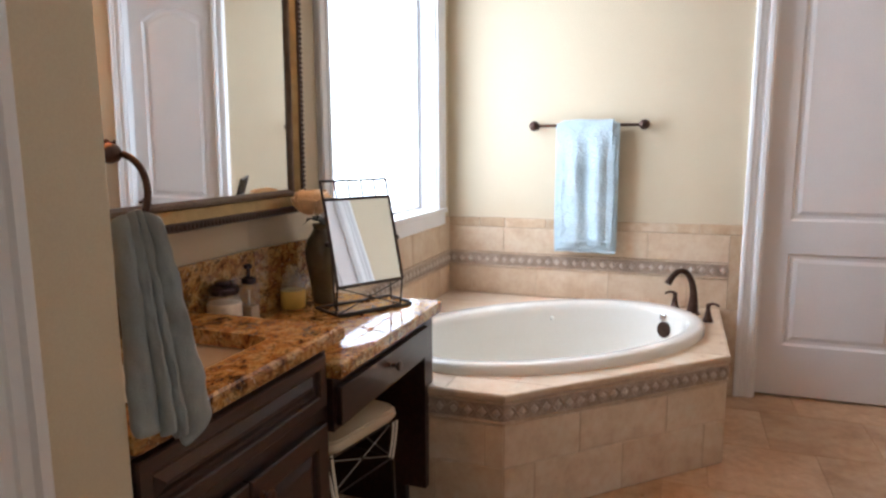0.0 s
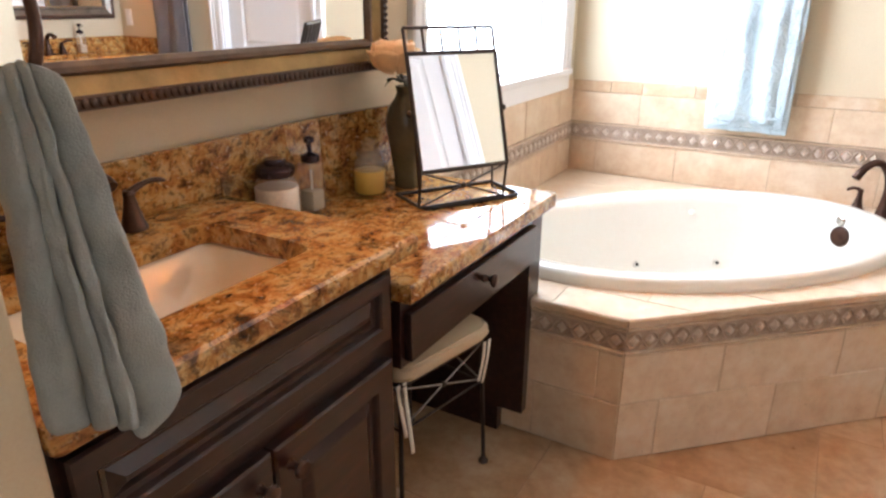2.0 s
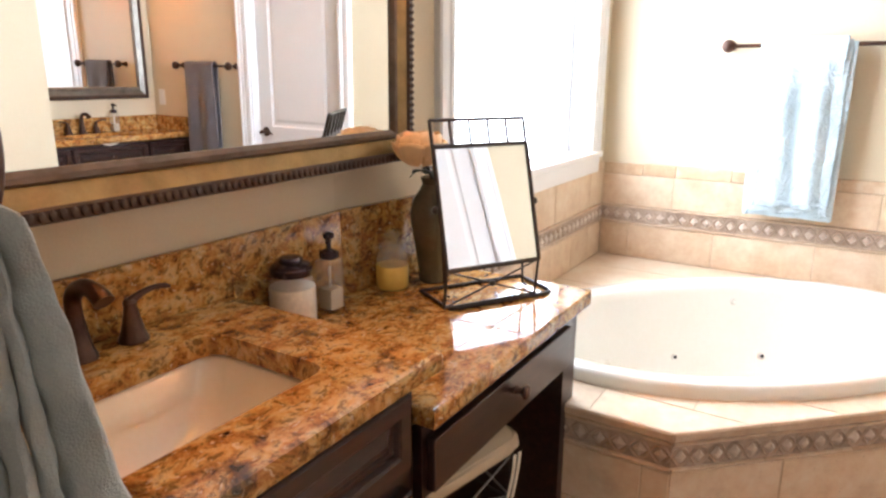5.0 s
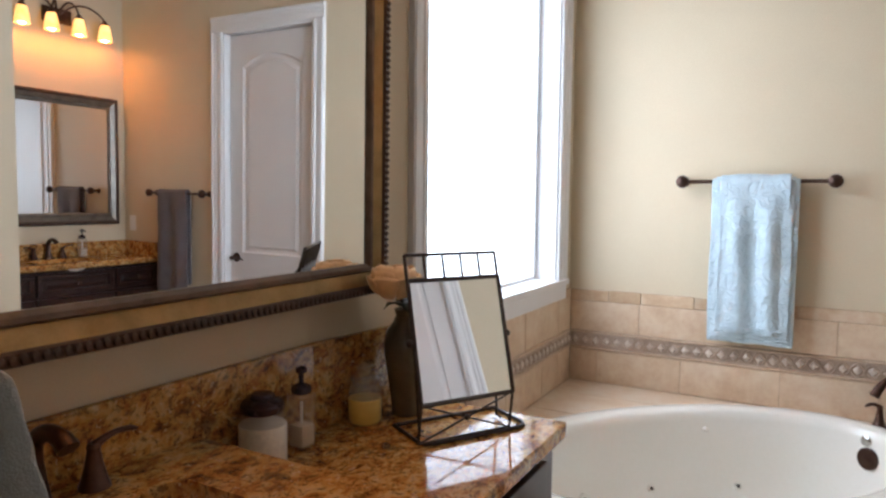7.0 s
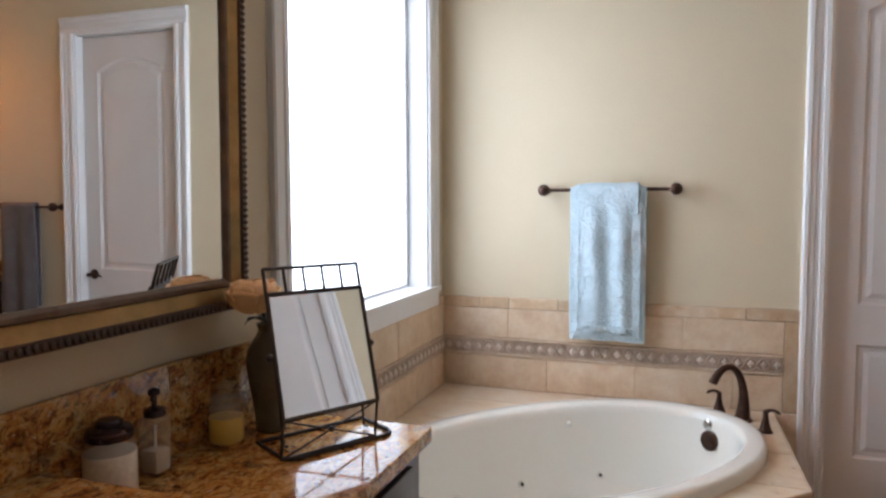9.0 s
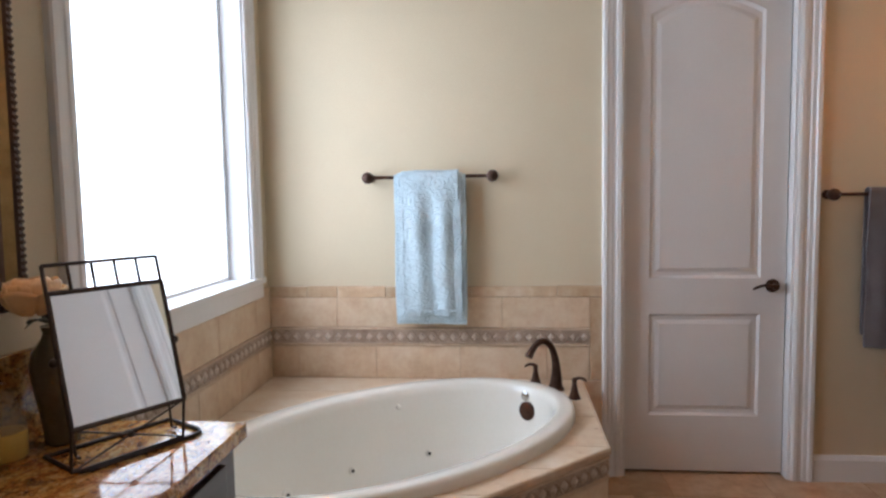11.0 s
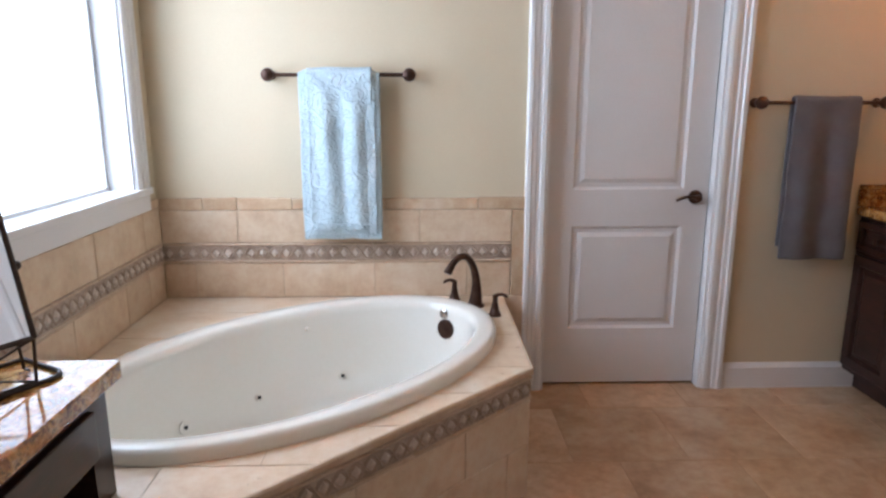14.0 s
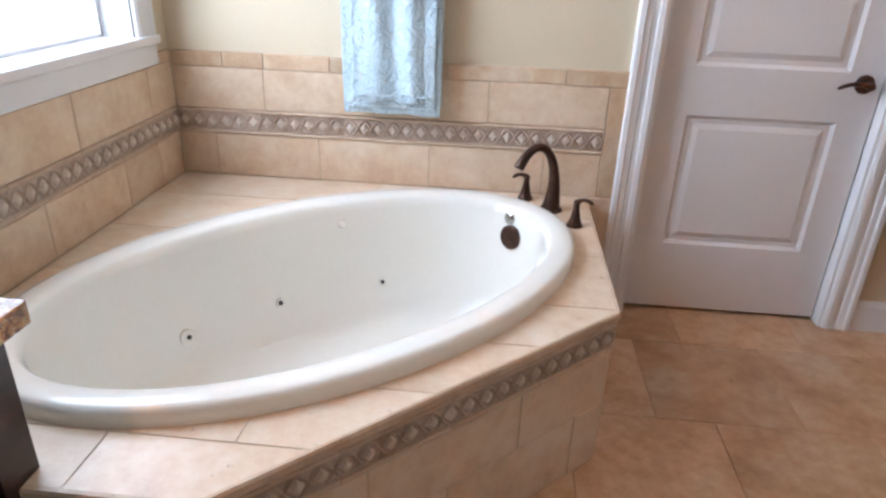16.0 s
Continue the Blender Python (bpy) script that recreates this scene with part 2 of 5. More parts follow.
def solid(name, bm, material, label="", category="", kind="structure", smooth=False):
    ob = new(name, finish(name, bm, material, smooth))
    ORG[ob] = Vector((0, 0, 0))
    if smooth:
        ob.data.set_sharp_from_angle(angle=radians(38))
    return tagged(ob, label, category, "", kind)


def piece(name, mesh, parent, at, rz=0.0):
    ob = new(name, mesh)
    ob.parent = parent
    ob.matrix_basis = Matrix.Translation(Vector(at) - ORG[parent]) @ Matrix.Rotation(rz, 4, "Z")
    return ob


def box(bm, x0, x1, y0, y1, z0, z1, bev=0.0, seg=2):
    r = bmesh.ops.create_cube(bm, size=1, matrix=Matrix.LocRotScale(((x0 + x1) / 2, (y0 + y1) / 2, (z0 + z1) / 2), None, (abs(x1 - x0), abs(y1 - y0), abs(z1 - z0))))
    if bev:
        es = {e for v in r["verts"] for e in v.link_edges}
        bmesh.ops.bevel(bm, geom=list(es), offset=bev, segments=seg, profile=0.6, affect="EDGES")
    return bm


def boxes(*spans, bev=0.0):
    bm = bmesh.new()
    for s in spans:
        box(bm, *s, bev=bev)
    return bm


def tube(bm, pts, r, n=12, closed=False):
    """A round rod along pts; r is one radius or one for each point."""
    pts = [Vector(p) for p in pts]
    rad = r if isinstance(r, (list, tuple)) else [r] * len(pts)
    rings, up = [], None
    for i, p in enumerate(pts):
        a = pts[i - 1] if (i or closed) else p
        b = pts[(i + 1) % len(pts)] if (i < len(pts) - 1 or closed) else p
        d = (b - a).normalized()
        if up is None:
            up = d.orthogonal().normalized()
        up = (up - d * up.dot(d)).normalized()
        side = d.cross(up)
        rings.append([bm.verts.new(p + (up * math.cos(2 * math.pi * j / n) + side * math.sin(2 * math.pi * j / n)) * rad[i]) for j in range(n)])
    m = len(rings)
    for i in range(m if closed else m - 1):
        u, v = rings[i], rings[(i + 1) % m]
        for j in range(n):
            bm.faces.new((u[j], u[(j + 1) % n], v[(j + 1) % n], v[j]))
    if not closed:
        bm.faces.new(rings[0][::-1])
        bm.faces.new(rings[-1])
    return bm


def arc(f, n, a=0.0, b=1.0):
    return [f(a + (b - a) * i / n) for i in range(n + 1)]


def lathe(bm, prof, at, n=28, m=None, cap=True):
    """Turned round the z axis: prof is (radius, height) from bottom to top."""
    at = Vector(at)
    rings = []
    for r, z in prof:
        ring = []
        for j in range(n):
            t = 2 * math.pi * j / n
            v = Vector((r * math.cos(t), r * math.sin(t), z))
            ring.append(bm.verts.new(at + (m @ v if m else v)))
        rings.append(ring)
    for u, v in zip(rings, rings[1:]):
        for j in range(n):
            bm.faces.new((u[j], u[(j + 1) % n], v[(j + 1) % n], v[j]))
    if cap:
        bm.faces.new(rings[0][::-1])
        bm.faces.new(rings[-1])
    return bm


def prism(bm, poly, z0, z1):
    """An upright prism over a plan polygon."""
    lo = [bm.verts.new((x, y, z0)) for x, y in poly]
    hi = [bm.verts.new((x, y, z1)) for x, y in poly]
    bm.faces.new(lo[::-1])
    bm.faces.new(hi)
    for i in range(len(poly)):
        j = (i + 1) % len(poly)
        bm.faces.new((lo[i], lo[j], hi[j], hi[i]))
    return bm


def extrude_profile(bm, prof, start, along, across, out, length):
    """A moulding: prof is (across, out) pairs, swept along a straight line."""
    s, a, c, o = Vector(start), Vector(along), Vector(across), Vector(out)
    u = [bm.verts.new(s + c * p + o * q) for p, q in prof]
    v = [bm.verts.new(s + a * length + c * p + o * q) for p, q in prof]
    bm.faces.new(u[::-1])
    bm.faces.new(v)
    for i in range(len(prof)):
        j = (i + 1) % len(prof)
        bm.faces.new((u[i], u[j], v[j], v[i]))
    return bm


def grid_sheet(bm, f, nu, nv):
    vs = [[bm.verts.new(f(i / nu, j / nv)) for j in range(nv + 1)] for i in range(nu + 1)]
    for i in range(nu):
        for j in range(nv):
            bm.faces.new((vs[i][j], vs[i + 1][j], vs[i + 1][j + 1], vs[i][j + 1]))
    return bm


# ---- the room ----
XW, YN, XE, XA, YB, H = -1.29, 3.99, 1.47, 2.33, -1.6, 3.02
XV, YV, YW = -1.345, 2.05, 2.425   # vanity wall set back, then skewed to the window wall, to fit the camera's view
XP, YP = -0.792, 0.955          # end of the short wall beside the basin
YR = 2.75                      # where the second vanity's recess begins
WY0, WY1, WZ0, WZ1 = 2.53, 3.79, 1.0, 2.44
DX0, DX1, DH = 0.485, 1.248, 2.45
ED1 = 2.19                     # hinge side of the door in the east wall

solid("floor", boxes((-1.5, 2.7, YB - 0.15, YN + 0.6, -0.12, -0.0015)), FLOORGROUT, "tan grout bed under honed travertine floor tiles", "floor")
solid("ceiling", boxes((-1.5, 2.7, YB - 0.15, YN + 0.6, H, H + 0.1)), CEIL, "plain white painted ceiling", "ceiling")
def west_wall():
    bm = boxes((XW - 0.16, XW, YW, WY0, 0, H), (XW - 0.16, XW, WY1, YN + 0.14, 0, H), (XW - 0.16, XW, WY0, WY1, 0, WZ0), (XW - 0.16, XW, WY0, WY1, WZ1, H))
    # skewed stretch from YV to YW is shaped to suit the camera's view
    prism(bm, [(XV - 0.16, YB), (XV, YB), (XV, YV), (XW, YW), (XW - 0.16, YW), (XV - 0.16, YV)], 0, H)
    solid("wall_west", bm, WALL, "cream painted plaster wall with a tall window", "wall")


west_wall()
solid("wall_north", boxes((XW, DX0 - 0.02, YN, YN + 0.14, 0, H), (DX1 + 0.02, XA + 0.14, YN, YN + 0.14, 0, H), (DX0 - 0.02, DX1 + 0.02, YN, YN + 0.14, DH + 0.02, H)), WALL, "cream painted plaster wall with a door opening", "wall")
# added unseen: blocks sky light that would leak under the closed door
solid("wall_light_stop", boxes((DX0 - 0.2, DX1 + 0.2, YN + 0.5, YN + 0.58, 0, H), (DX0 - 0.2, DX0 - 0.12, YN + 0.14, YN + 0.5, 0, H), (DX1 + 0.12, DX1 + 0.2, YN + 0.14, YN + 0.5, 0, H)), WALL, "unseen box added behind the door to keep sky light out", "wall")
solid("wall_recess", boxes((XA, XA + 0.14, YR - 0.14, YN, 0, H), (XE, XA, YR - 0.14, YR, 0, H)), WALL, "cream painted walls round the second vanity", "wall")
# the last box is added behind the door only to stop sky light
solid("wall_east", boxes((XE, XE + 0.14, YB, ED1 - 0.785, 0, H), (XE, XE + 0.14, ED1 + 0.015, YR - 0.14, 0, H), (XE, XE + 0.14, ED1 - 0.785, ED1 + 0.015, DH + 0.012, H), (XE + 0.10, XE + 0.14, ED1 - 0.785, ED1 + 0.015, 0, DH + 0.012)), WALL, "cream painted wall with a white door", "wall")
solid("wall_south", boxes((XV, XE, YB - 0.14, YB, 0, H)), WALL, "plain cream wall behind the entry", "wall")
solid("wall_entry", boxes((XV, XP, YB, YP, 0, H), bev=0.004), WALL, "cream painted end of a wall beside the basin", "wall")


def crown():
    bm = bmesh.new()
    prof = [(0, 0), (0.10, 0), (0.095, 0.02), (0.07, 0.03), (0.03, 0.075), (0.015, 0.09), (0, 0.095)]
    extrude_profile(bm, prof, (XE, YN, H), (1, 0, 0), (0, 0, -1), (0, -1, 0), XA - XE)
    extrude_profile(bm, prof, (XW, YN, H), (1, 0, 0), (0, 0, -1), (0, -1, 0), XE - XW)
    extrude_profile(bm, prof, (XA, YR, H), (0, 1, 0), (0, 0, -1), (-1, 0, 0), YN - YR)
    extrude_profile(bm, prof, (XE, YB, H), (0, 1, 0), (0, 0, -1), (-1, 0, 0), YR - YB)
    extrude_profile(bm, prof, (XV, YP, H), (0, 1, 0), (0, 0, -1), (1, 0, 0), YV - YP)
    extrude_profile(bm, prof, (XW, YW, H), (0, 1, 0), (0, 0, -1), (1, 0, 0), YN - YW)
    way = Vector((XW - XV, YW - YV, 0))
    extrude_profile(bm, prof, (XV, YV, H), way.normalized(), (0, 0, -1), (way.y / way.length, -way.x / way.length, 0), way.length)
    solid("trim", bm, TRIM, "white painted crown moulding", "trim")


crown()

CASING = [(0, 0), (0, 0.012), (0.012, 0.018), (0.03, 0.018), (0.034, 0.013), (0.05, 0.013), (0.054, 0.018), (0.072, 0.019), (0.078, 0.026), (0.094, 0.026), (0.10, 0.02), (0.10, 0)]


def casing(bm, a0, a1, top, z0, out, along, base):
    """Moulded casing on both sides and over an opening from a0 to a1 along a wall; profile runs outward."""
    al, o, b = Vector(along), Vector(out), Vector(base)
    up = Vector((0, 0, 1))
    extrude_profile(bm, CASING, b + al * a0 + up * z0, up, -al, o, top - z0)
    extrude_profile(bm, CASING, b + al * a1 + up * z0, up, al, o, top - z0)
    extrude_profile(bm, CASING, b + al * (a0 - 0.10) + up * top, al, up, o, a1 - a0 + 0.20)


def panel_door(name, w, h, label):
    """A two-panel door with an arched upper panel, hinged at local x = 0, face towards -y, in a parent at its foot."""
    d = thing(name, (0, 0, 0), label, "door", kind="structure")
    st = 0.115
    bm = bmesh.new()
    zs = (0.28, 0.785, 0.96, h - 0.14)
    box(bm, 0, w, 0.012, 0.04, 0, h)
    for x0, x1, z0, z1 in ((0, st, 0, h), (w - st, w, 0, h), (st, w - st, 0, zs[0]), (st, w - st, zs[1], zs[2])):
        box(bm, x0, x1, 0, 0.014, z0, z1)
    # arched head rail
    n = 16
    xs = [st + (w - 2 * st) * i / n for i in range(n + 1)]
    low = [zs[3] - 0.075 * (2 * i / n - 1) ** 2 for i in range(n + 1)]
    for i in range(n):
        q = []
        for y in (0.0, 0.014):
            q.append([bm.verts.new((x, y, z)) for x, z in ((xs[i], low[i]), (xs[i + 1], low[i + 1]), (xs[i + 1], h), (xs[i], h))])
        f, g = q
        bm.faces.new(f)
        bm.faces.new(g[::-1])
        for a in range(4):
            b = (a + 1) % 4
            bm.faces.new((f[a], g[a], g[b], f[b]))
    part("slab", bm, DOOR, d)
    # raised fields and their sticking
    for nm, z0, z1, arch in (("lower_panel", zs[0], zs[1], False), ("upper_panel", zs[2], zs[3], True)):
        bm = bmesh.new()

        def outline(ins):
            x0, x1, a, b = st + ins, w - st - ins, z0 + ins, z1 - ins
            pts = [(x0, a), (x1, a)]
            if arch:
                pts += [(x1 + (x0 - x1) * i / n, b - 0.075 * (2 * i / n - 1) ** 2) for i in range(n + 1)]
            else:
                pts += [(x1, b), (x0, b)]
            return pts
        loops = []
        for ins, y in ((0.0, 0.002), (0.012, 0.011), (0.03, 0.0115), (0.05, 0.003)):
            loops.append([bm.verts.new((x, y, z)) for x, z in outline(ins)])
        for u, v in zip(loops, loops[1:]):
            for i in range(len(u)):
                j = (i + 1) % len(u)
                bm.faces.new((u[i], u[j], v[j], v[i]))
        bm.faces.new(loops[-1])
        part(nm, bm, DOOR, d)
    return d


def lever(parent, x, y, z, way):
    """A dark lever handle; way is the side to which the lever points."""
    bm = bmesh.new()
    rot = Matrix.Rotation(radians(90), 4, "X")
    lathe(bm, [(0.030, 0), (0.033, 0.004), (0.032, 0.010), (0.024, 0.016), (0.012, 0.018), (0.011, 0.045), (0.014, 0.05), (0.013, 0.058), (0.004, 0.062)], (x, y, z), 24, rot)
    pts = arc(lambda t: (x + way * 0.105 * t, y - 0.052 + 0.004 * t, z + 0.010 * math.sin(t * 3.1) - 0.012 * t * t), 10)
    tube(bm, pts, [0.010, 0.0095, 0.009, 0.0085, 0.008, 0.0075, 0.007, 0.007, 0.0068, 0.0065, 0.004], 10)
    part("lever_handle", bm, BRONZE, parent, "dark bronze lever handle", True)


def north_door():
    d = panel_door("door_1", DX1 - DX0 - 0.012, DH - 0.02, "white painted two-panel door with arched top, closed")
    d.location = (DX0 + 0.006, YN + 0.048, 0.014)
    ORG[d] = Vector((0, 0, 0))
    lever(d, 1.181 - DX0 - 0.006, 0.0, 0.935 - 0.012, -1)
    bm = bmesh.new()
    casing(bm, DX0 - 0.012, DX1 + 0.012, DH + 0.012, 0.0, (0, -1, 0), (1, 0, 0), (0, YN, 0))
    for x0, x1 in ((DX0 - 0.02, DX0), (DX1, DX1 + 0.02)):
        box(bm, x0, x1, YN - 0.003, YN + 0.15, 0, DH)
    box(bm, DX0 - 0.02, DX1 + 0.02, YN - 0.003, YN + 0.15, DH, DH + 0.02)
    box(bm, DX0, DX0 + 0.012, YN + 0.09, YN + 0.113, 0, DH)
    box(bm, DX1 - 0.012, DX1, YN + 0.09, YN + 0.113, 0, DH)
    box(bm, DX0, DX1, YN + 0.09, YN + 0.113, DH - 0.012, DH)
    solid("trim_door", bm, TRIM, "white moulded door casing and jamb", "trim")


north_door()


def east_door():
    d = panel_door("door_2", 0.76, DH - 0.02, "white painted two-panel door with arched top, closed")
    d.matrix_basis = pose(XE + 0.045, ED1, 0.012, 0, 0, -90)
    ORG[d] = Vector((0, 0, 0))
    lever(d, 0.69, 0.0, 0.92, -1)
    bm = bmesh.new()
    casing(bm, ED1 - 0.78, ED1 + 0.012, DH + 0.012, 0.0, (-1, 0, 0), (0, 1, 0), (XE, 0, 0))
    for a, b in ((ED1 - 0.784, ED1 - 0.764), (ED1 + 0.001, ED1 + 0.014)):
        box(bm, XE - 0.003, XE + 0.098, a, b, 0, DH + 0.01)
    box(bm, XE - 0.003, XE + 0.098, ED1 - 0.764, ED1 + 0.001, DH - 0.004, DH + 0.010)
    solid("trim_side_door", bm, TRIM, "white moulded door casing", "trim")


east_door()


def entry_casing():
    bm = bmesh.new()
    casing(bm, -0.20, 0.70, 2.46, 0.0, (1, 0, 0), (0, 1, 0), (XP, 0, 0))
    box(bm, XP - 0.002, XP + 0.008, -0.20, 0.70, 0.0, 2.46)
    solid("trim_entry", bm, TRIM, "white moulded casing at the entry", "trim")


entry_casing()


def baseboards():
    prof = [(0, 0), (0.0, 0.015), (0.105, 0.015), (0.118, 0.010), (0.128, 0.006), (0.128, 0)]
    bm = bmesh.new()
    extrude_profile(bm, prof, (DX1 + 0.114, YN, 0), (1, 0, 0), (0, 0, 1), (0, -1, 0), 2.02 - DX1 - 0.114)
    extrude_profile(bm, prof, (XE, YB, 0), (0, 1, 0), (0, 0, 1), (-1, 0, 0), ED1 - 0.885 - YB)
    extrude_profile(bm, prof, (XE, ED1 + 0.116, 0), (0, 1, 0), (0, 0, 1), (-1, 0, 0), YR - ED1 - 0.116)
    extrude_profile(bm, prof, (XE, YR, 0), (1, 0, 0), (0, 0, 1), (0, 1, 0), 2.02 - XE)
    extrude_profile(bm, prof, (XP, 0.805, 0), (0, 1, 0), (0, 0, 1), (1, 0, 0), YP - 0.805)
    extrude_profile(bm, prof, (XP + 0.02, YB, 0), (1, 0, 0), (0, 0, 1), (0, 1, 0), XE - XP - 0.04)
    solid("baseboard", bm, TRIM, "white painted baseboard", "baseboard")


baseboards()


def window():
    w = thing("window_1", (XW, (WY0 + WY1) / 2, WZ0), "tall white-framed window, its glass blazing with daylight", "window", kind="structure")
    bm = bmesh.new()
    casing(bm, WY0 + 0.01, WY1 - 0.01, WZ1 - 0.01, WZ0 + 0.012, (1, 0, 0), (0, 1, 0), (XW, 0, 0))
    part("casing", bm, TRIM, w)
    bm = boxes((XW - 0.135, XW - 0.002, WY0, WY0 + 0.018, WZ0, WZ1), (XW - 0.135, XW - 0.002, WY1 - 0.018, WY1, WZ0, WZ1), (XW - 0.135, XW - 0.002, WY0 + 0.018, WY1 - 0.018, WZ1 - 0.018, WZ1))
    part("jamb", bm, TRIM, w)
    a, b, c, e = WY0 + 0.018, WY1 - 0.018, WZ0 + 0.012, WZ1 - 0.018
    bm = boxes((XW - 0.125, XW - 0.105, a, a + 0.016, c, e), (XW - 0.125, XW - 0.105, b - 0.016, b, c, e), (XW - 0.125, XW - 0.105, a + 0.016, b - 0.016, c, c + 0.012), (XW - 0.125, XW - 0.105, a + 0.016, b - 0.016, e - 0.02, e), bev=0.002)
    part("window_frame", bm, TRIM, w)
    bm = boxes((XW - 0.104, XW - 0.1, b - 0.020, b - 0.015, c + 0.01, e - 0.02))
    part("gasket", bm, STEEL, w, "grey glazing gasket")
    p = part("pane", boxes((XW - 0.117, XW - 0.113, a + 0.014, b - 0.014, c + 0.010, e - 0.018)), PANE, w, "clear window glass")
    p.visible_shadow = False
    bm = bmesh.new()
    box(bm, XW - 0.12, XW + 0.030, WY0 - 0.115, WY1 + 0.105, WZ0 - 0.018, WZ0 + 0.012, 0.006)
    part("window_sill", bm, TRIM, w)
    bm = bmesh.new()
    box(bm, XW, XW + 0.02, WY0 - 0.095, WY1 + 0.088, WZ0 - 0.088, WZ0 - 0.019, 0.004)
    part("apron", bm, TRIM, w)


window()
# ---- bath corner ----
DZ = 0.484
DECK = [(XW + 0.012, 2.366), (-0.517, 2.366), (0.274, 3.112), (0.274, YN - 0.012), (XW + 0.012, YN - 0.012)]
UX, UY = 0.7256, 0.6881          # the bath's long axis in plan
BC = (-0.501, 3.192)
BA, BB = 0.818, 0.507


def bath_point(t, a, b, z):
    e = 2.06
    c, s = math.cos(t), math.sin(t)
    u, v = a * math.copysign(abs(c) ** (2 / e), c), b * math.copysign(abs(s) ** (2 / e), s)
    return (BC[0] + UX * u - UY * v, BC[1] + UY * u + UX * v, z)


def bathtub():
    tub = thing("bathtub", (BC[0], BC[1], DZ), "oval white acrylic whirlpool bathtub set in a tiled deck", "bathtub")
    n = 72
    rings = [(BA - 0.001, BB - 0.001, DZ - 0.006), (BA, BB, DZ + 0.006), (BA - 0.003, BB - 0.003, DZ + 0.030), (BA - 0.009, BB - 0.009, DZ + 0.039), (BA - 0.02, BB - 0.02, DZ + 0.043),
             (BA - 0.064, BB - 0.076, DZ + 0.038), (BA - 0.076, BB - 0.09, DZ + 0.028), (BA - 0.086, BB - 0.10, DZ + 0.0), (BA - 0.100, BB - 0.105, DZ - 0.12), (BA - 0.125, BB - 0.112, DZ - 0.25),
             (BA - 0.165, BB - 0.135, DZ - 0.34), (BA - 0.22, BB - 0.17, DZ - 0.385), (BA - 0.30, BB - 0.23, DZ - 0.40)]
    bm = bmesh.new()
    loops = [[bm.verts.new(bath_point(2 * math.pi * i / n, a, b, z)) for i in range(n)] for a, b, z in rings]
    for u, v in zip(loops, loops[1:]):
        for i in range(n):
            bm.faces.new((u[i], u[(i + 1) % n], v[(i + 1) % n], v[i]))
    bm.faces.new(loops[-1])
    part("shell", bm, TUB, tub, "", True)

    def on_wall(t, z):
        for (a0, b0, z0), (a1, b1, z1) in zip(rings[6:], rings[7:]):
            if z0 >= z >= z1:
                k = (z0 - z) / (z0 - z1)
                p = Vector(bath_point(t, a0 + (a1 - a0) * k, b0 + (b1 - b0) * k, z))
                up = Vector(bath_point(t, a0, b0, z0)) - Vector(bath_point(t, a1, b1, z1))
                side = Vector(bath_point(t + 0.02, a0, b0, z)) - Vector(bath_point(t - 0.02, a0, b0, z))
                nrm = side.cross(up).normalized()
                if nrm.dot(Vector((*BC, z)) - p) < 0:
                    nrm = -nrm
                return p + nrm * 0.002, nrm

    def disc(name, t, z, prof, material, label):
        p, d = on_wall(t, z)
        m = d.to_track_quat("Z", "Y").to_matrix().to_4x4()
        bm = bmesh.new()
        lathe(bm, prof, p, 24, m)
        return part(name, bm, material, tub, label, True)
    for t, r in ((2.02, 0.026), (1.55, 0.015), (0.985, 0.015)):
        disc("jet_ring", t, 0.212, [(r, -0.004), (r, 0.003), (r * 0.8, 0.005), (0.010, 0.004)], TUB, "white jet surround")
        disc("jet", t, 0.212, [(0.0075, 0.0), (0.0075, 0.008), (0.004, 0.010)], DARK, "small jet nozzle, coloured near-black for its hole")
    disc("air_inlet", 1.22, 0.445, [(0.012, -0.003), (0.012, 0.004), (0.008, 0.009), (0.003, 0.010)], TUB, "small white air inlet")
    disc("overflow_plate", 0.06, 0.415, [(0.042, -0.004), (0.042, 0.008), (0.036, 0.014), (0.012, 0.016), (0.004, 0.016)], BRONZE, "dark bronze overflow plate")
    disc("air_button", 0.10, 0.478, [(0.020, -0.004), (0.020, 0.004), (0.014, 0.007), (0.004, 0.008)], CHROME, "small chrome air button")


bathtub()


def strip_frame(p, q, out):
    """The pose of a strip along p to q: x runs along it, y out of its face."""
    d = (Vector((*q, 0)) - Vector((*p, 0))).normalized()
    o = Vector(out).normalized()
    m = Matrix((d, o, Vector((0, 0, 1)))).transposed().to_4x4()
    m.translation = (*p, 0)
    return m


def slab_mesh(name, w, d, h, material, bev=0.0025):
    """A tile standing on its edge: w along x, d thick towards +y, h up."""
    bm = bmesh.new()
    box(bm, 0, w, 0, d, 0, h, bev, 1)
    return finish(name, bm, material, False)


def stand(name, parent, m, x, z, w, h, material, d=0.012, cache={}):
    key = (round(w, 4), round(h, 4), material.name, d)
    if key not in cache:
        cache[key] = slab_mesh(name, w, d, h, material)
    ob = new(name, cache[key])
    ob.parent = parent
    ob.matrix_basis = Matrix.Translation(-ORG[parent]) @ m @ Matrix.Translation((x, 0, z))
    return ob


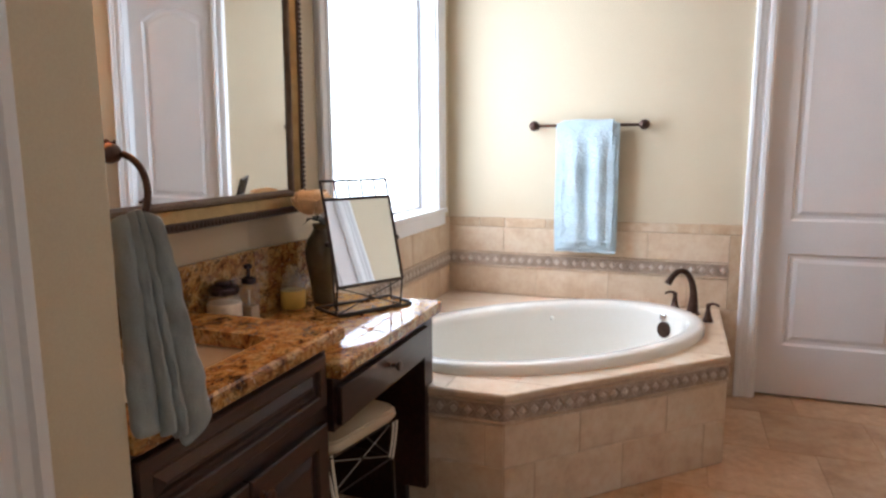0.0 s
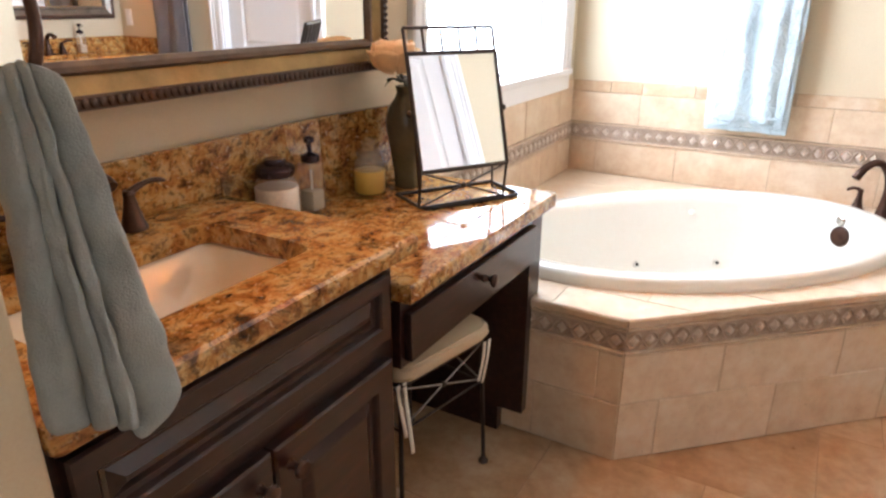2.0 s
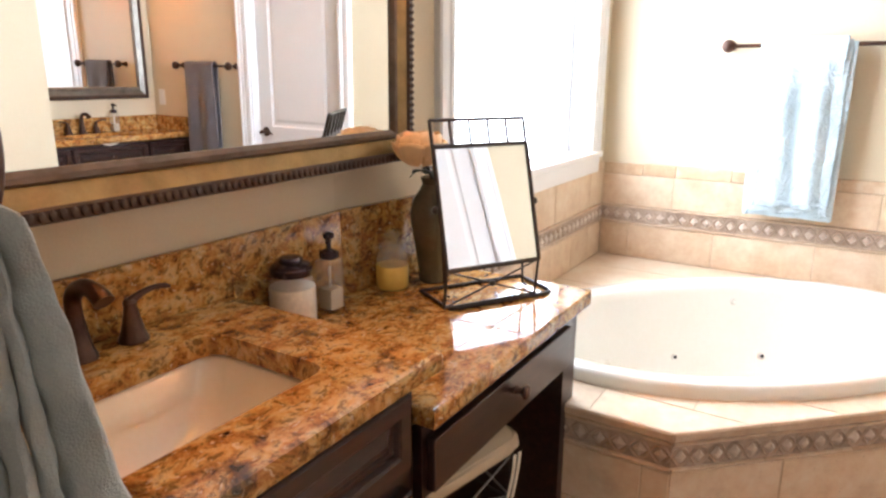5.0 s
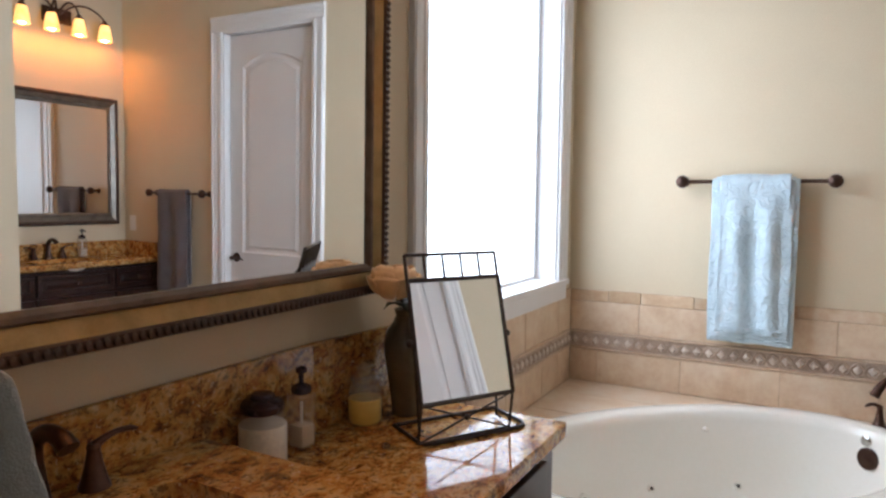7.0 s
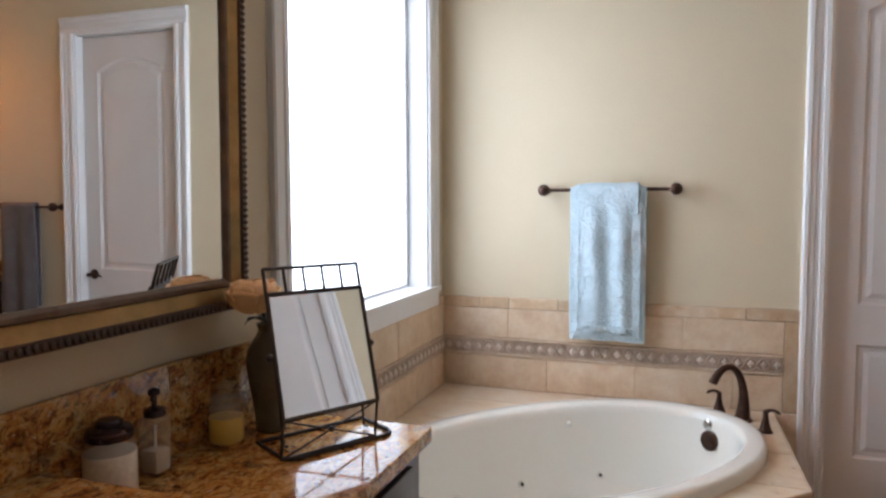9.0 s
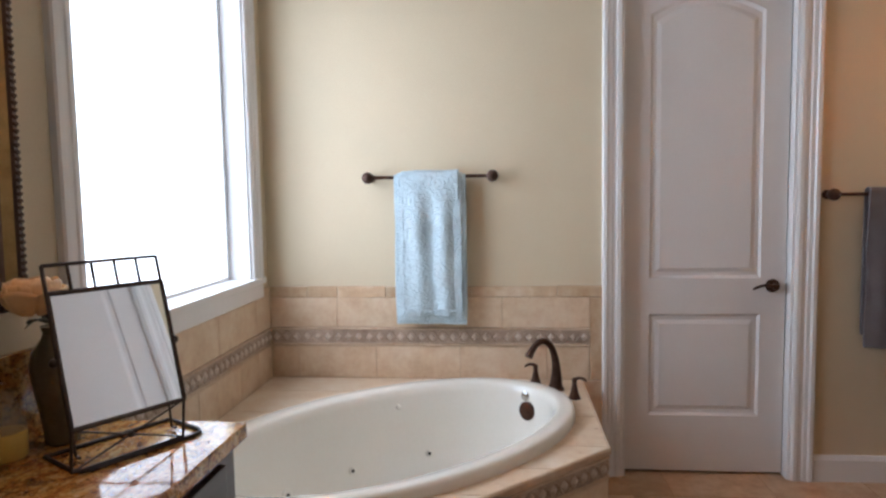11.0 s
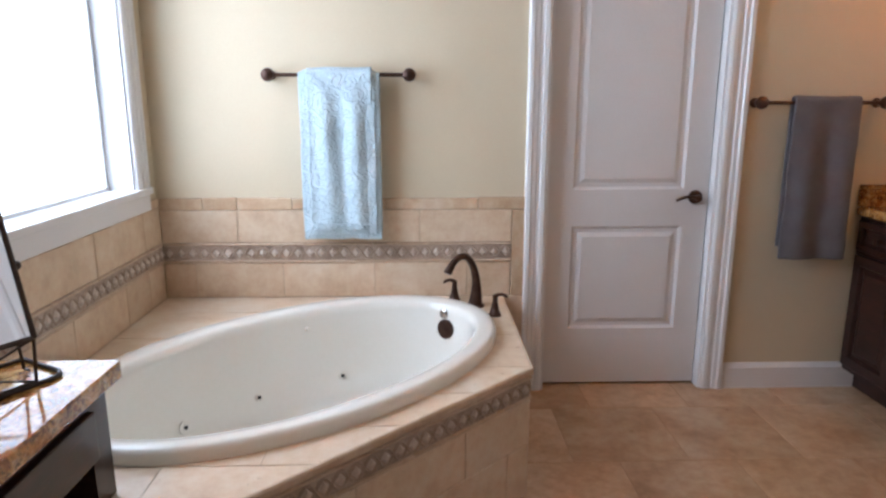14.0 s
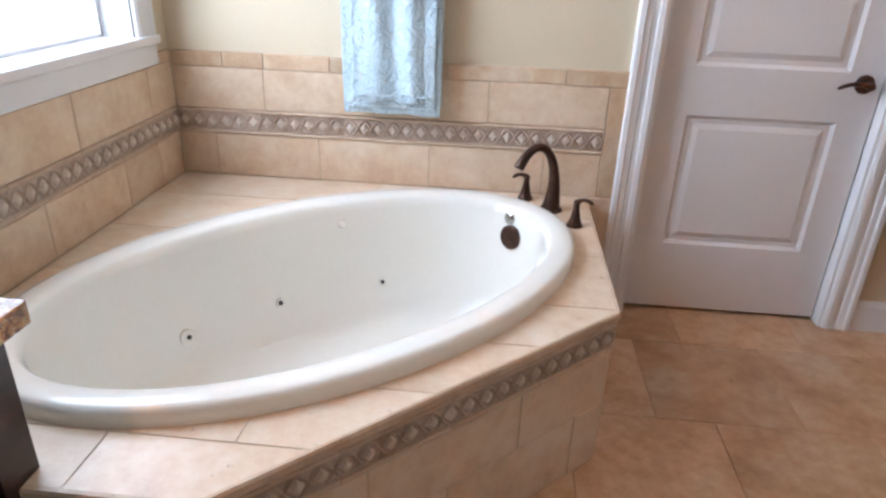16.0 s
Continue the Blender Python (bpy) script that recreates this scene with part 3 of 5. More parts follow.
def row_of_tiles(parent, m, x0, x1, z0, z1, joints, material, d=0.012, name="tile"):
    g = 0.0024
    cuts = [x0] + [j for j in joints if x0 + 0.02 < j < x1 - 0.02] + [x1]
    for a, b in zip(cuts, cuts[1:]):
        stand(name, parent, m, a + g / 2, z0 + g / 2, b - a - g, z1 - z0 - g, material, d + random.choice((0, 0.0006, 0.0012)))
    stand("grout", parent, m, x0 + 0.001, z0, x1 - x0 - 0.002, z1 - z0, GROUT, d - 0.0018)


def border_tile_mesh(w, k, core, d):
    """A border tile: a dark recessed ground, crossing ribs and a pale pyramid in each lozenge."""
    bm = bmesh.new()
    box(bm, 0.001, w - 0.001, 0, d, 0, core)
    s = w / k
    rng = random.Random(int(w * 1e5))
    for i in range(k):
        cx, cz = (i + 0.5) * s, core / 2
        first = len(bm.faces)
        r, hgt = 0.34 + rng.uniform(-0.03, 0.03), 0.011 + rng.uniform(-0.002, 0.002)
        base = [bm.verts.new((cx + s * a, d - 0.001, cz + core * b)) for a, b in ((-r, 0), (0, -r), (r, 0), (0, r))]
        mid = [bm.verts.new((cx + s * a * 0.62, d + hgt * 0.75, cz + core * b * 0.62)) for a, b in ((-r, 0), (0, -r), (r, 0), (0, r))]
        top = bm.verts.new((cx, d + hgt, cz))
        for a in range(4):
            b = (a + 1) % 4
            bm.faces.new((base[a], base[b], mid[b], mid[a]))
            bm.faces.new((mid[a], mid[b], top))
        bm.faces.ensure_lookup_table()
        for f in bm.faces[first:]:
            f.material_index = 1
        # ribs wave above and below the pyramids and meet between them
        for sz in (-1, 1):
            for sx in (-1, 1):
                n = 4
                pts = [(cx + sx * s * 0.5 * q / n, cz + sz * core * 0.42 * math.cos(math.pi / 2 * (q / n) ** 1.2)) for q in range(n + 1)]
                rows = []
                for q, (px, pz) in enumerate(pts):
                    p0, p1 = pts[max(0, q - 1)], pts[min(n, q + 1)]
                    t = Vector((p1[0] - p0[0], 0, p1[1] - p0[1])).normalized().cross(Vector((0, 1, 0))) * 0.0042
                    c = Vector((px, d - 0.001, pz))
                    rows.append([bm.verts.new(c - t), bm.verts.new(c + Vector((0, 0.0075, 0))), bm.verts.new(c + t)])
                for u, v in zip(rows, rows[1:]):
                    bm.faces.new((u[0], u[1], v[1], v[0]))
                    bm.faces.new((u[1], u[2], v[2], v[1]))
    me = finish("border_tile", bm, GROUND, False)
    me.materials.append(RELIEF)
    return me


def relief_band(parent, m, x0, x1, z0, z1, d=0.010):
    """Border tiles with a row of raised pyramids in a chain of ribs, between two pencil liners."""
    core = z1 - z0 - 0.030
    step = 0.054
    n = max(1, round((x1 - x0) / (step * 6)))
    w = (x1 - x0) / n
    me = border_tile_mesh(w, max(2, round(w / step)), core, d)
    for i in range(n):
        ob = new("border_tile", me)
        ob.parent = parent
        ob.matrix_basis = Matrix.Translation(-ORG[parent]) @ m @ Matrix.Translation((x0 + i * w, 0, z0 + 0.015))
    bm = bmesh.new()
    prof = [(0, 0), (0, d + 0.002), (0.002, d + 0.006), (0.006, d + 0.008), (0.010, d + 0.006), (0.0125, d + 0.002), (0.0125, 0)]
    lw = (x1 - x0) / max(1, round((x1 - x0) / 0.3))
    extrude_profile(bm, prof, (0.001, 0, 0), (1, 0, 0), (0, 0, 1), (0, 1, 0), lw - 0.002)
    me = finish("pencil_liner", bm, LINER, False)
    for zz in (z0 + 0.001, z1 - 0.0135):
        for i in range(round((x1 - x0) / lw)):
            ob = new("pencil_liner", me)
            ob.parent = parent
            ob.matrix_basis = Matrix.Translation(-ORG[parent]) @ m @ Matrix.Translation((x0 + i * lw, 0, zz))


def bath_deck():
    deck = thing("bath_deck", (BC[0], BC[1], 0), "travertine-tiled bath deck with a carved stone border", "bath surround")
    inner = [(XW + 0.004, 2.378), (-0.522, 2.378), (0.262, 3.117), (0.262, YN - 0.003), (XW + 0.004, YN - 0.003)]
    # grout core with the bath's opening through its top
    n = 72
    hole = [bath_point(2 * math.pi * i / n, BA - 0.05, BB - 0.05, DZ - 0.012) for i in range(n)]
    bm = bmesh.new()

    def ray_to_poly(c, p, poly):
        best = None
        d = (p[0] - c[0], p[1] - c[1])
        for i in range(len(poly)):
            a, b = poly[i], poly[(i + 1) % len(poly)]
            e = (b[0] - a[0], b[1] - a[1])
            den = d[0] * e[1] - d[1] * e[0]
            if abs(den) < 1e-9:
                continue
            s = ((a[0] - c[0]) * e[1] - (a[1] - c[1]) * e[0]) / den
            t = ((a[0] - c[0]) * d[1] - (a[1] - c[1]) * d[0]) / den
            if s > 0 and -1e-6 <= t <= 1 + 1e-6 and (best is None or s < best):
                best = s
        return (c[0] + d[0] * best, c[1] + d[1] * best)
    angs = sorted({round(math.atan2(p[1] - BC[1], p[0] - BC[0]), 5) for p in hole} | {round(math.atan2(y - BC[1], x - BC[0]), 5) for x, y in inner})
    ins, outs = [], []
    for t in angs:
        d = (BC[0] + math.cos(t), BC[1] + math.sin(t))
        o = ray_to_poly(BC, d, inner)
        h = ray_to_poly(BC, d, [(x, y) for x, y, z in hole])
        ins.append([bm.verts.new((*h, DZ - 0.002)), bm.verts.new((*h, DZ - 0.10))])
        outs.append([bm.verts.new((*o, DZ - 0.002)), bm.verts.new((*o, 0.0))])
    for i in range(len(angs)):
        j = (i + 1) % len(angs)
        bm.faces.new((ins[i][0], ins[j][0], outs[j][0], outs[i][0]))
        bm.faces.new((ins[i][1], ins[j][1], ins[j][0], ins[i][0]))
        bm.faces.new((outs[i][0], outs[j][0], outs[j][1], outs[i][1]))
    part("core", bm, GROUT, deck, "tan grout between the tiles")
    # top tiles: each a polygon clipped from a running grid, with the bath's opening left out
    outer = [(x, y) for x, y in DECK]

    def clip(poly, a, b, c):
        out = []
        for i in range(len(poly)):
            p, q = poly[i], poly[(i + 1) % len(poly)]
            sp, sq = a * p[0] + b * p[1] - c, a * q[0] + b * q[1] - c
            if sp <= 0:
                out.append(p)
            if sp * sq < 0:
                t = sp / (sp - sq)
                out.append((p[0] + (q[0] - p[0]) * t, p[1] + (q[1] - p[1]) * t))
        return out

    sect = 48
    rim = [bath_point(2 * math.pi * i / sect, BA - 0.03, BB - 0.03, 0)[:2] for i in range(sect)]
    ys = [2.366, 2.512, 2.709, 2.917, 3.12, 3.44, 3.75, YN - 0.012]
    g = 0.0022
    for r, (y0, y1) in enumerate(zip(ys, ys[1:])):
        xs = [XW + 0.012, -0.742, 0.274] if r == 0 else [XW + 0.012, BC[0], 0.274]
        for x0, x1 in zip(xs, xs[1:]):
            cell = [(x0 + g, y0 + g), (x1 - g, y0 + g), (x1 - g, y1 - g), (x0 + g, y1 - g)]
            # front corner cut by the diagonal face
            nx, ny = 0.746, -0.791
            L = math.hypot(nx, ny)
            nx, ny = nx / L, ny / L
            cell = clip(cell, nx, ny, nx * -0.517 + ny * 2.366)
            if len(cell) < 3:
                continue
            # cut the cell into fans outside the oval
            res = []
            for i in range(sect):
                a, b = rim[i], rim[(i + 1) % sect]
                ta, tb = Vector(a) - Vector(BC), Vector(b) - Vector(BC)
                wedge = clip(cell, ta.y, -ta.x, ta.y * BC[0] - ta.x * BC[1])
                wedge = clip(wedge, -tb.y, tb.x, -tb.y * BC[0] + tb.x * BC[1]) if wedge else []
                e = Vector(b) - Vector(a)
                wedge = clip(wedge, -e.y, e.x, -e.y * a[0] + e.x * a[1]) if wedge else []
                if len(wedge) > 2:
                    res.append((i, wedge))
            runs = []
            for i, wedge in res:
                if runs and runs[-1][-1][0] == i - 1:
                    runs[-1].append((i, wedge))
                else:
                    runs.append([(i, wedge)])
            if len(runs) > 1 and runs[0][0][0] == 0 and runs[-1][-1][0] == sect - 1:
                runs[0] = runs.pop() + runs[0]
            for run in runs:
                bm = bmesh.new()
                for i, wedge in run:
                    prism(bm, wedge, DZ - 0.012, DZ)
                bmesh.ops.remove_doubles(bm, verts=bm.verts, dist=0.0006)
                part("deck_tile", bm, DECKSTONE, deck)
    # faces: a nosing, the carved border and two courses below
    for p, q, out, js in (((DECK[0][0], 2.378), (-0.522, 2.378), (0, -1, 0), (0.28, 0.688)), ((-0.522, 2.378), (0.262, 3.117), (0.686, -0.728, 0), (0.328, 0.756)), ((0.262, 3.117), (0.262, YN - 0.012), (1, 0, 0), (0.25, 0.6))):
        m = strip_frame(p, q, out)
        ln = math.hypot(q[0] - p[0], q[1] - p[1])
        e = 0.0045
        relief_band(deck, m, -e, ln + e, 0.365, 0.455)
        row_of_tiles(deck, m, -e, ln + e, 0.200, 0.365, js, DECKSTONE)
        row_of_tiles(deck, m, -e, ln + e, 0.0, 0.200, [js[0] - 0.2] + [j + 0.21 for j in js], DECKSTONE)
        bm = bmesh.new()
        prof = [(0, 0), (0, 0.016), (0.006, 0.022), (0.022, 0.022), (0.0275, 0.018), (0.0275, 0)]
        extrude_profile(bm, prof, (-0.006, 0, 0.456), (1, 0, 0), (0, 0, 1), (0, 1, 0), ln + 0.012)
        bm.transform(m)
        part("nosing", bm, LINER, deck, "narrow stone nosing under the deck")


bath_deck()


def wall_tiles():
    band = thing("wall_tiles", (XW, YN, DZ), "travertine wall tiling with a carved border above the bath", "wall tile")
    cuts_low, cuts_up, cuts_cap = (-1.135, -0.738, -0.318, 0.11), (-0.935, -0.52, -0.108), (-1.085, -0.93, -0.685, -0.47, -0.26, 0.158)
    m = Matrix.Translation((0, YN - 0.0005, 0)) @ Matrix.Diagonal((1, -1, 1, 1))
    row_of_tiles(band, m, XW + 0.012, 0.315, DZ, 0.648, cuts_low, TRAV)
    relief_band(band, m, XW + 0.012, 0.315, 0.648, 0.742)
    row_of_tiles(band, m, XW + 0.012, 0.315, 0.742, 0.893, cuts_up, TRAV)
    cap = [XW + 0.012, *cuts_cap, 0.38]
    rng = random.Random(7)
    for a, b in zip(cap, cap[1:]):
        row_of_tiles(band, m, a, b, 0.893, 0.950 + rng.uniform(-0.004, 0.004), (), CAPSTONE, 0.012 + rng.uniform(0, 0.004), "cap_tile")
    row_of_tiles(band, m, 0.315, 0.38, DZ, 0.893, (), CAPSTONE)
    for z0, z1 in ((0.0, 0.20), (0.20, DZ)):
        row_of_tiles(band, m, 0.278, 0.38, z0, z1, (), TRAV)
    m = Matrix.Translation((XW + 0.0005, 0, 0)) @ Matrix(((0, 1, 0, 0), (1, 0, 0, 0), (0, 0, 1, 0), (0, 0, 0, 1)))
    y0, y1 = 2.435, YN - 0.013
    row_of_tiles(band, m, y0, y1, DZ, 0.648, (2.75, 3.17, 3.576, 3.80), TRAV)
    relief_band(band, m, y0, y1, 0.648, 0.742)
    row_of_tiles(band, m, y0, y1, 0.742, 0.911, (2.50, 2.93, 3.368, 3.795), TRAV)
    row_of_tiles(band, m, WY1 + 0.09, y1, 0.911, 0.952, (), CAPSTONE)


wall_tiles()


def roman_tap():
    bx, by = 0.138, 3.815
    dx, dy = -0.81, -0.586
    t = thing("bath_tap", (bx, by, DZ), "oil-rubbed bronze arched bath tap on the deck", "tap")
    bm = bmesh.new()
    # the neck leans back from a flared foot, bends over and drops to a wider mouth
    ctrl = [(0.0, 0.0), (-0.004, 0.05), (-0.004, 0.10), (0.004, 0.150), (0.022, 0.195), (0.052, 0.228), (0.088, 0.236), (0.122, 0.218), (0.146, 0.190), (0.158, 0.172)]
    radii = [0.034, 0.026, 0.0200, 0.0168, 0.0152, 0.0143, 0.0140, 0.0148, 0.0172, 0.0182]
    pts, rad = [], []
    for q in range(len(ctrl) - 1):
        p0, p1, p2, p3 = (ctrl[min(len(ctrl) - 1, max(0, q + o))] for o in (-1, 0, 1, 2))
        for i in range(4):
            k = i / 4
            u, z = (0.5 * (2 * b + (c - a) * k + (2 * a - 5 * b + 4 * c - d) * k * k + (3 * b - a - 3 * c + d) * k ** 3) for a, b, c, d in zip(p0, p1, p2, p3))
            pts.append((bx + dx * u, by + dy * u, DZ + 0.001 + z))
            rad.append(radii[q] + (radii[q + 1] - radii[q]) * k)
    pts.append((bx + dx * ctrl[-1][0], by + dy * ctrl[-1][0], DZ + 0.001 + ctrl[-1][1]))
    rad.append(radii[-1] * 0.8)
    tube(bm, pts, rad, 18)
    lathe(bm, [(0.040, 0), (0.041, 0.004), (0.037, 0.010)], (bx, by, DZ), 24)
    part("spout", bm, BRONZE, t, "", True)
    for hx, hy, s in ((0.050, 3.915, -1), (0.211, 3.68, 1)):
        bm = bmesh.new()
        lathe(bm, [(0.028, 0), (0.028, 0.004), (0.023, 0.012), (0.0165, 0.032), (0.0115, 0.058), (0.0100, 0.076), (0.012, 0.083), (0.009, 0.090), (0.003, 0.092)], (hx, hy, DZ), 20)
        part("handle_base", bm, BRONZE, t, "", True)
        bm = bmesh.new()
        tube(bm, arc(lambda k: (hx + s * 0.052 * k, hy - 0.010 * k, DZ + 0.085 + 0.012 * math.sin(k * 2.6) - 0.010 * k * k), 8), [0.009, 0.0085, 0.0075, 0.007, 0.0066, 0.0066, 0.007, 0.0066, 0.0035], 10)
        part("handle", bm, BRONZE, t, "", True)


roman_tap()


def towel_bar(name, x0, x1, z, label):
    b = thing(name, ((x0 + x1) / 2, YN, z), label, "towel bar")
    yb = YN - 0.068
    for x in (x0, x1):
        bm = bmesh.new()
        rot = Matrix.Rotation(radians(90), 4, "X")
        lathe(bm, [(0.021, 0), (0.022, 0.006), (0.018, 0.011), (0.012, 0.018), (0.011, 0.045), (0.018, 0.052), (0.026, 0.060), (0.029, 0.072), (0.026, 0.084), (0.014, 0.092), (0.003, 0.094)], (x, YN, z), 24, rot)
        part("post", bm, BRONZE, b, "", True)
    part("rod", tube(bmesh.new(), [(x0 + 0.012, yb, z), (x1 - 0.012, yb, z)], 0.0085, 12), BRONZE, b, "", True)


towel_bar("towel_bar", -0.748, -0.147, 1.484, "dark bronze towel bar with round ends on the wall")
towel_bar("towel_bar", 1.394, 1.950, 1.368, "dark bronze towel bar with round ends beside the door")


def draped(parent, name, x0, x1, y, ztop, zf, zb, material, seed, depth=0.018, thick=0.011, waves=2.6, amp=0.010, label=""):
    """A folded towel over a rod: one thick cloth, front length to zf, back to zb."""
    bm = bmesh.new()
    nu, nv = 44, 70
    top = math.pi * depth
    lf, lb = ztop - zf, ztop - zb

    def f(u, v):
        x = x0 + (x1 - x0) * u
        s = v * (lf + top + lb) - lf
        if s < 0:
            yy, z, k = -depth, ztop + s, min(1, -s / 0.25)
        elif s < top:
            a = s / depth
            yy, z, k = -depth * math.cos(a), ztop + depth * math.sin(a), 0.0
        else:
            yy, z, k = depth, ztop - (s - top), 0.0
        w = amp * k * (math.sin(u * waves * 6.28 + seed) * 0.6 + math.sin(u * waves * 2.3 * 3.1 + seed * 2 + z * 3) * 0.35)
        w += 0.006 * k * noise.noise((x * 14 + seed, z * 9, seed))
        xx = x + 0.006 * k * noise.noise((seed, z * 6, u * 3))
        return (xx, y + yy + w, z + 0.004 * noise.noise((x * 12, s * 2 + seed, 3)))
    grid_sheet(bm, f, nu, nv)
    ob = part(name, bm, material, parent, label, True)
    sol = ob.modifiers.new("cloth", "SOLIDIFY")
    sol.thickness, sol.offset = thick, 0.0
    sub = ob.modifiers.new("soft", "SUBSURF")
    sub.levels = sub.render_levels = 1
    return ob


def blue_towel():
    t = thing("bath_towel", (-0.44, YN - 0.068, 1.482), "folded pale blue embossed bath towel over the bar", "towel")
    draped(t, "outer_fold", -0.584, -0.306, YN - 0.068, 1.478, 0.815, 0.83, BLUE, 1.3, 0.034, 0.010, 2.1, 0.015)
    draped(t, "middle_fold", -0.604, -0.292, YN - 0.067, 1.480, 0.792, 0.81, BLUE, 2.6, 0.024, 0.008, 1.4, 0.006)
    draped(t, "inner_fold", -0.620, -0.274, YN - 0.066, 1.482, 0.772, 0.80, BLUE, 4.1, 0.016, 0.009, 1.1, 0.005)
    bm = bmesh.new()
    box(bm, -0.575, -0.316, YN - 0.117, YN - 0.113, 0.840, 0.848)
    part("hem", bm, BLUE, t)


blue_towel()


def grey_towel():
    t = thing("hand_towel", (1.684, YN - 0.068, 1.372), "slate grey hand towel hanging over the bar", "towel")
    draped(t, "cloth", 1.535, 1.832, YN - 0.068, 1.376, 0.665, 0.72, GREY, 2.2, 0.020, 0.012, 1.6, 0.012)


grey_towel()

# ---- first vanity ----
CZ, MZ, CF = 0.897, 0.795, -0.782    # counter heights, front edge
SY0, SY1 = YP + 0.004, 1.69          # sink cabinet along the wall
VY1 = 2.450


def framed_front(bm, y0, y1, z0, z1, x, st=0.055):
    """A raised-panel front facing +x, one moulded piece."""
    loops = []
    for ins, o in ((0, 0.0), (0, 0.018), (0.004, 0.022), (st - 0.004, 0.022), (st, 0.018), (st + 0.004, 0.009), (st + 0.012, 0.008), (st + 0.030, 0.017), (st + 0.034, 0.018)):
        ins = min(ins, (z1 - z0) / 2 - 0.004, (y1 - y0) / 2 - 0.004)
        loops.append([bm.verts.new((x + o, y, z)) for y, z in ((y0 + ins, z0 + ins), (y1 - ins, z0 + ins), (y1 - ins, z1 - ins), (y0 + ins, z1 - ins))])
    for u, v in zip(loops, loops[1:]):
        for i in range(4):
            k = (i + 1) % 4
            bm.faces.new((u[i], u[k], v[k], v[i]))
    bm.faces.new(loops[-1])
    bm.faces.new(loops[0][::-1])


def knob(parent, x, y, z):
    bm = bmesh.new()
    rot = Matrix.Rotation(radians(90), 4, "Y")
    lathe(bm, [(0.010, 0), (0.007, 0.006), (0.006, 0.014), (0.014, 0.020), (0.017, 0.025), (0.014, 0.031), (0.003, 0.033)], (x, y, z), 20, rot)
    part("knob", bm, BRONZE, parent, "dark bronze knob", True)


def vanity_cabinet(name, y0, y1, label):
    c = thing(name, (-1.05, (y0 + y1) / 2, 0), label, "cabinet")
    f = CF - 0.045
    bm = boxes((XV, f, y0, y1, 0.10, CZ - 0.042))
    bmesh.ops.delete(bm, geom=[q for q in bm.faces if q.normal.z > 0.9], context="FACES_ONLY")
    part("toe_kick", boxes((XV, f - 0.07, y0, y1, 0.0, 0.0995)), WOOD, c)
    part("body", bm, WOOD, c)
    bm = bmesh.new()
    framed_front(bm, y0 + 0.02, y1 - 0.03, 0.695, 0.835, f, 0.035)
    part("false_drawer", bm, WOOD, c)
    mid = 1.282
    for a, b, ky in ((y0 + 0.02, mid - 0.003, mid - 0.035), (mid + 0.003, y1 - 0.03, mid + 0.035)):
        bm = bmesh.new()
        framed_front(bm, a, b, 0.13, 0.648, f)
        d = part("door", bm, WOOD, c)
        knob(d, f + 0.022, ky, 0.60)
    return c


vanity_cabinet("sink_cabinet", SY0, 1.65, "dark cherry sink cabinet with raised-panel doors")


def counter_with_hole(bm, x0, x1, y0, y1, z0, z1, hole):
    hx0, hx1, hy0, hy1 = hole
    n = 6
    r = 0.035
    inner = []
    for cx, cy, a0 in ((hx1 - r, hy0 + r, -90), (hx1 - r, hy1 - r, 0), (hx0 + r, hy1 - r, 90), (hx0 + r, hy0 + r, 180)):
        for i in range(n + 1):
            a = radians(a0 + 90 * i / n)
            inner.append((cx + r * math.cos(a), cy + r * math.sin(a)))
    b = 0.008
    outer, cors = [], [(x1, y0), (x1, y1), (x0, y1), (x0, y0)]
    for i, (cx, cy) in enumerate(cors):
        for k in range(n + 1):
            a = radians(-90 + 90 * i + 90 * k / n)
            rr = 0.012
            sx, sy = (cx - rr if cx == x1 else cx + rr), (cy + rr if cy == y0 else cy - rr)
            outer.append((sx + rr * math.cos(a), sy + rr * math.sin(a)))
    N = len(inner)

    def shrink(p, d):
        mx, my = (x0 + x1) / 2, (y0 + y1) / 2
        return (p[0] - math.copysign(d, p[0] - mx), p[1] - math.copysign(d, p[1] - my))
    layers = []
    for d, z in ((b, z0), (0.002, z0 + 0.004), (0, z0 + 0.012), (0, z1 - 0.012), (0.003, z1 - 0.004), (b + 0.002, z1)):
        layers.append([bm.verts.new((*shrink(p, d), z)) for p in outer])
    for u, v in zip(layers, layers[1:]):
        for i in range(N):
            j = (i + 1) % N
            bm.faces.new((u[i], u[j], v[j], v[i]))
    hi = [bm.verts.new((*p, z1)) for p in inner]
    lo = [bm.verts.new((*p, z0)) for p in inner]
    for i in range(N):
        j = (i + 1) % N
        bm.faces.new((layers[-1][i], layers[-1][j], hi[j], hi[i]))
        bm.faces.new((hi[i], hi[j], lo[j], lo[i]))
        bm.faces.new((lo[i], lo[j], layers[0][j], layers[0][i]))


HOLE = (-1.188, -0.905, 1.055, 1.526)


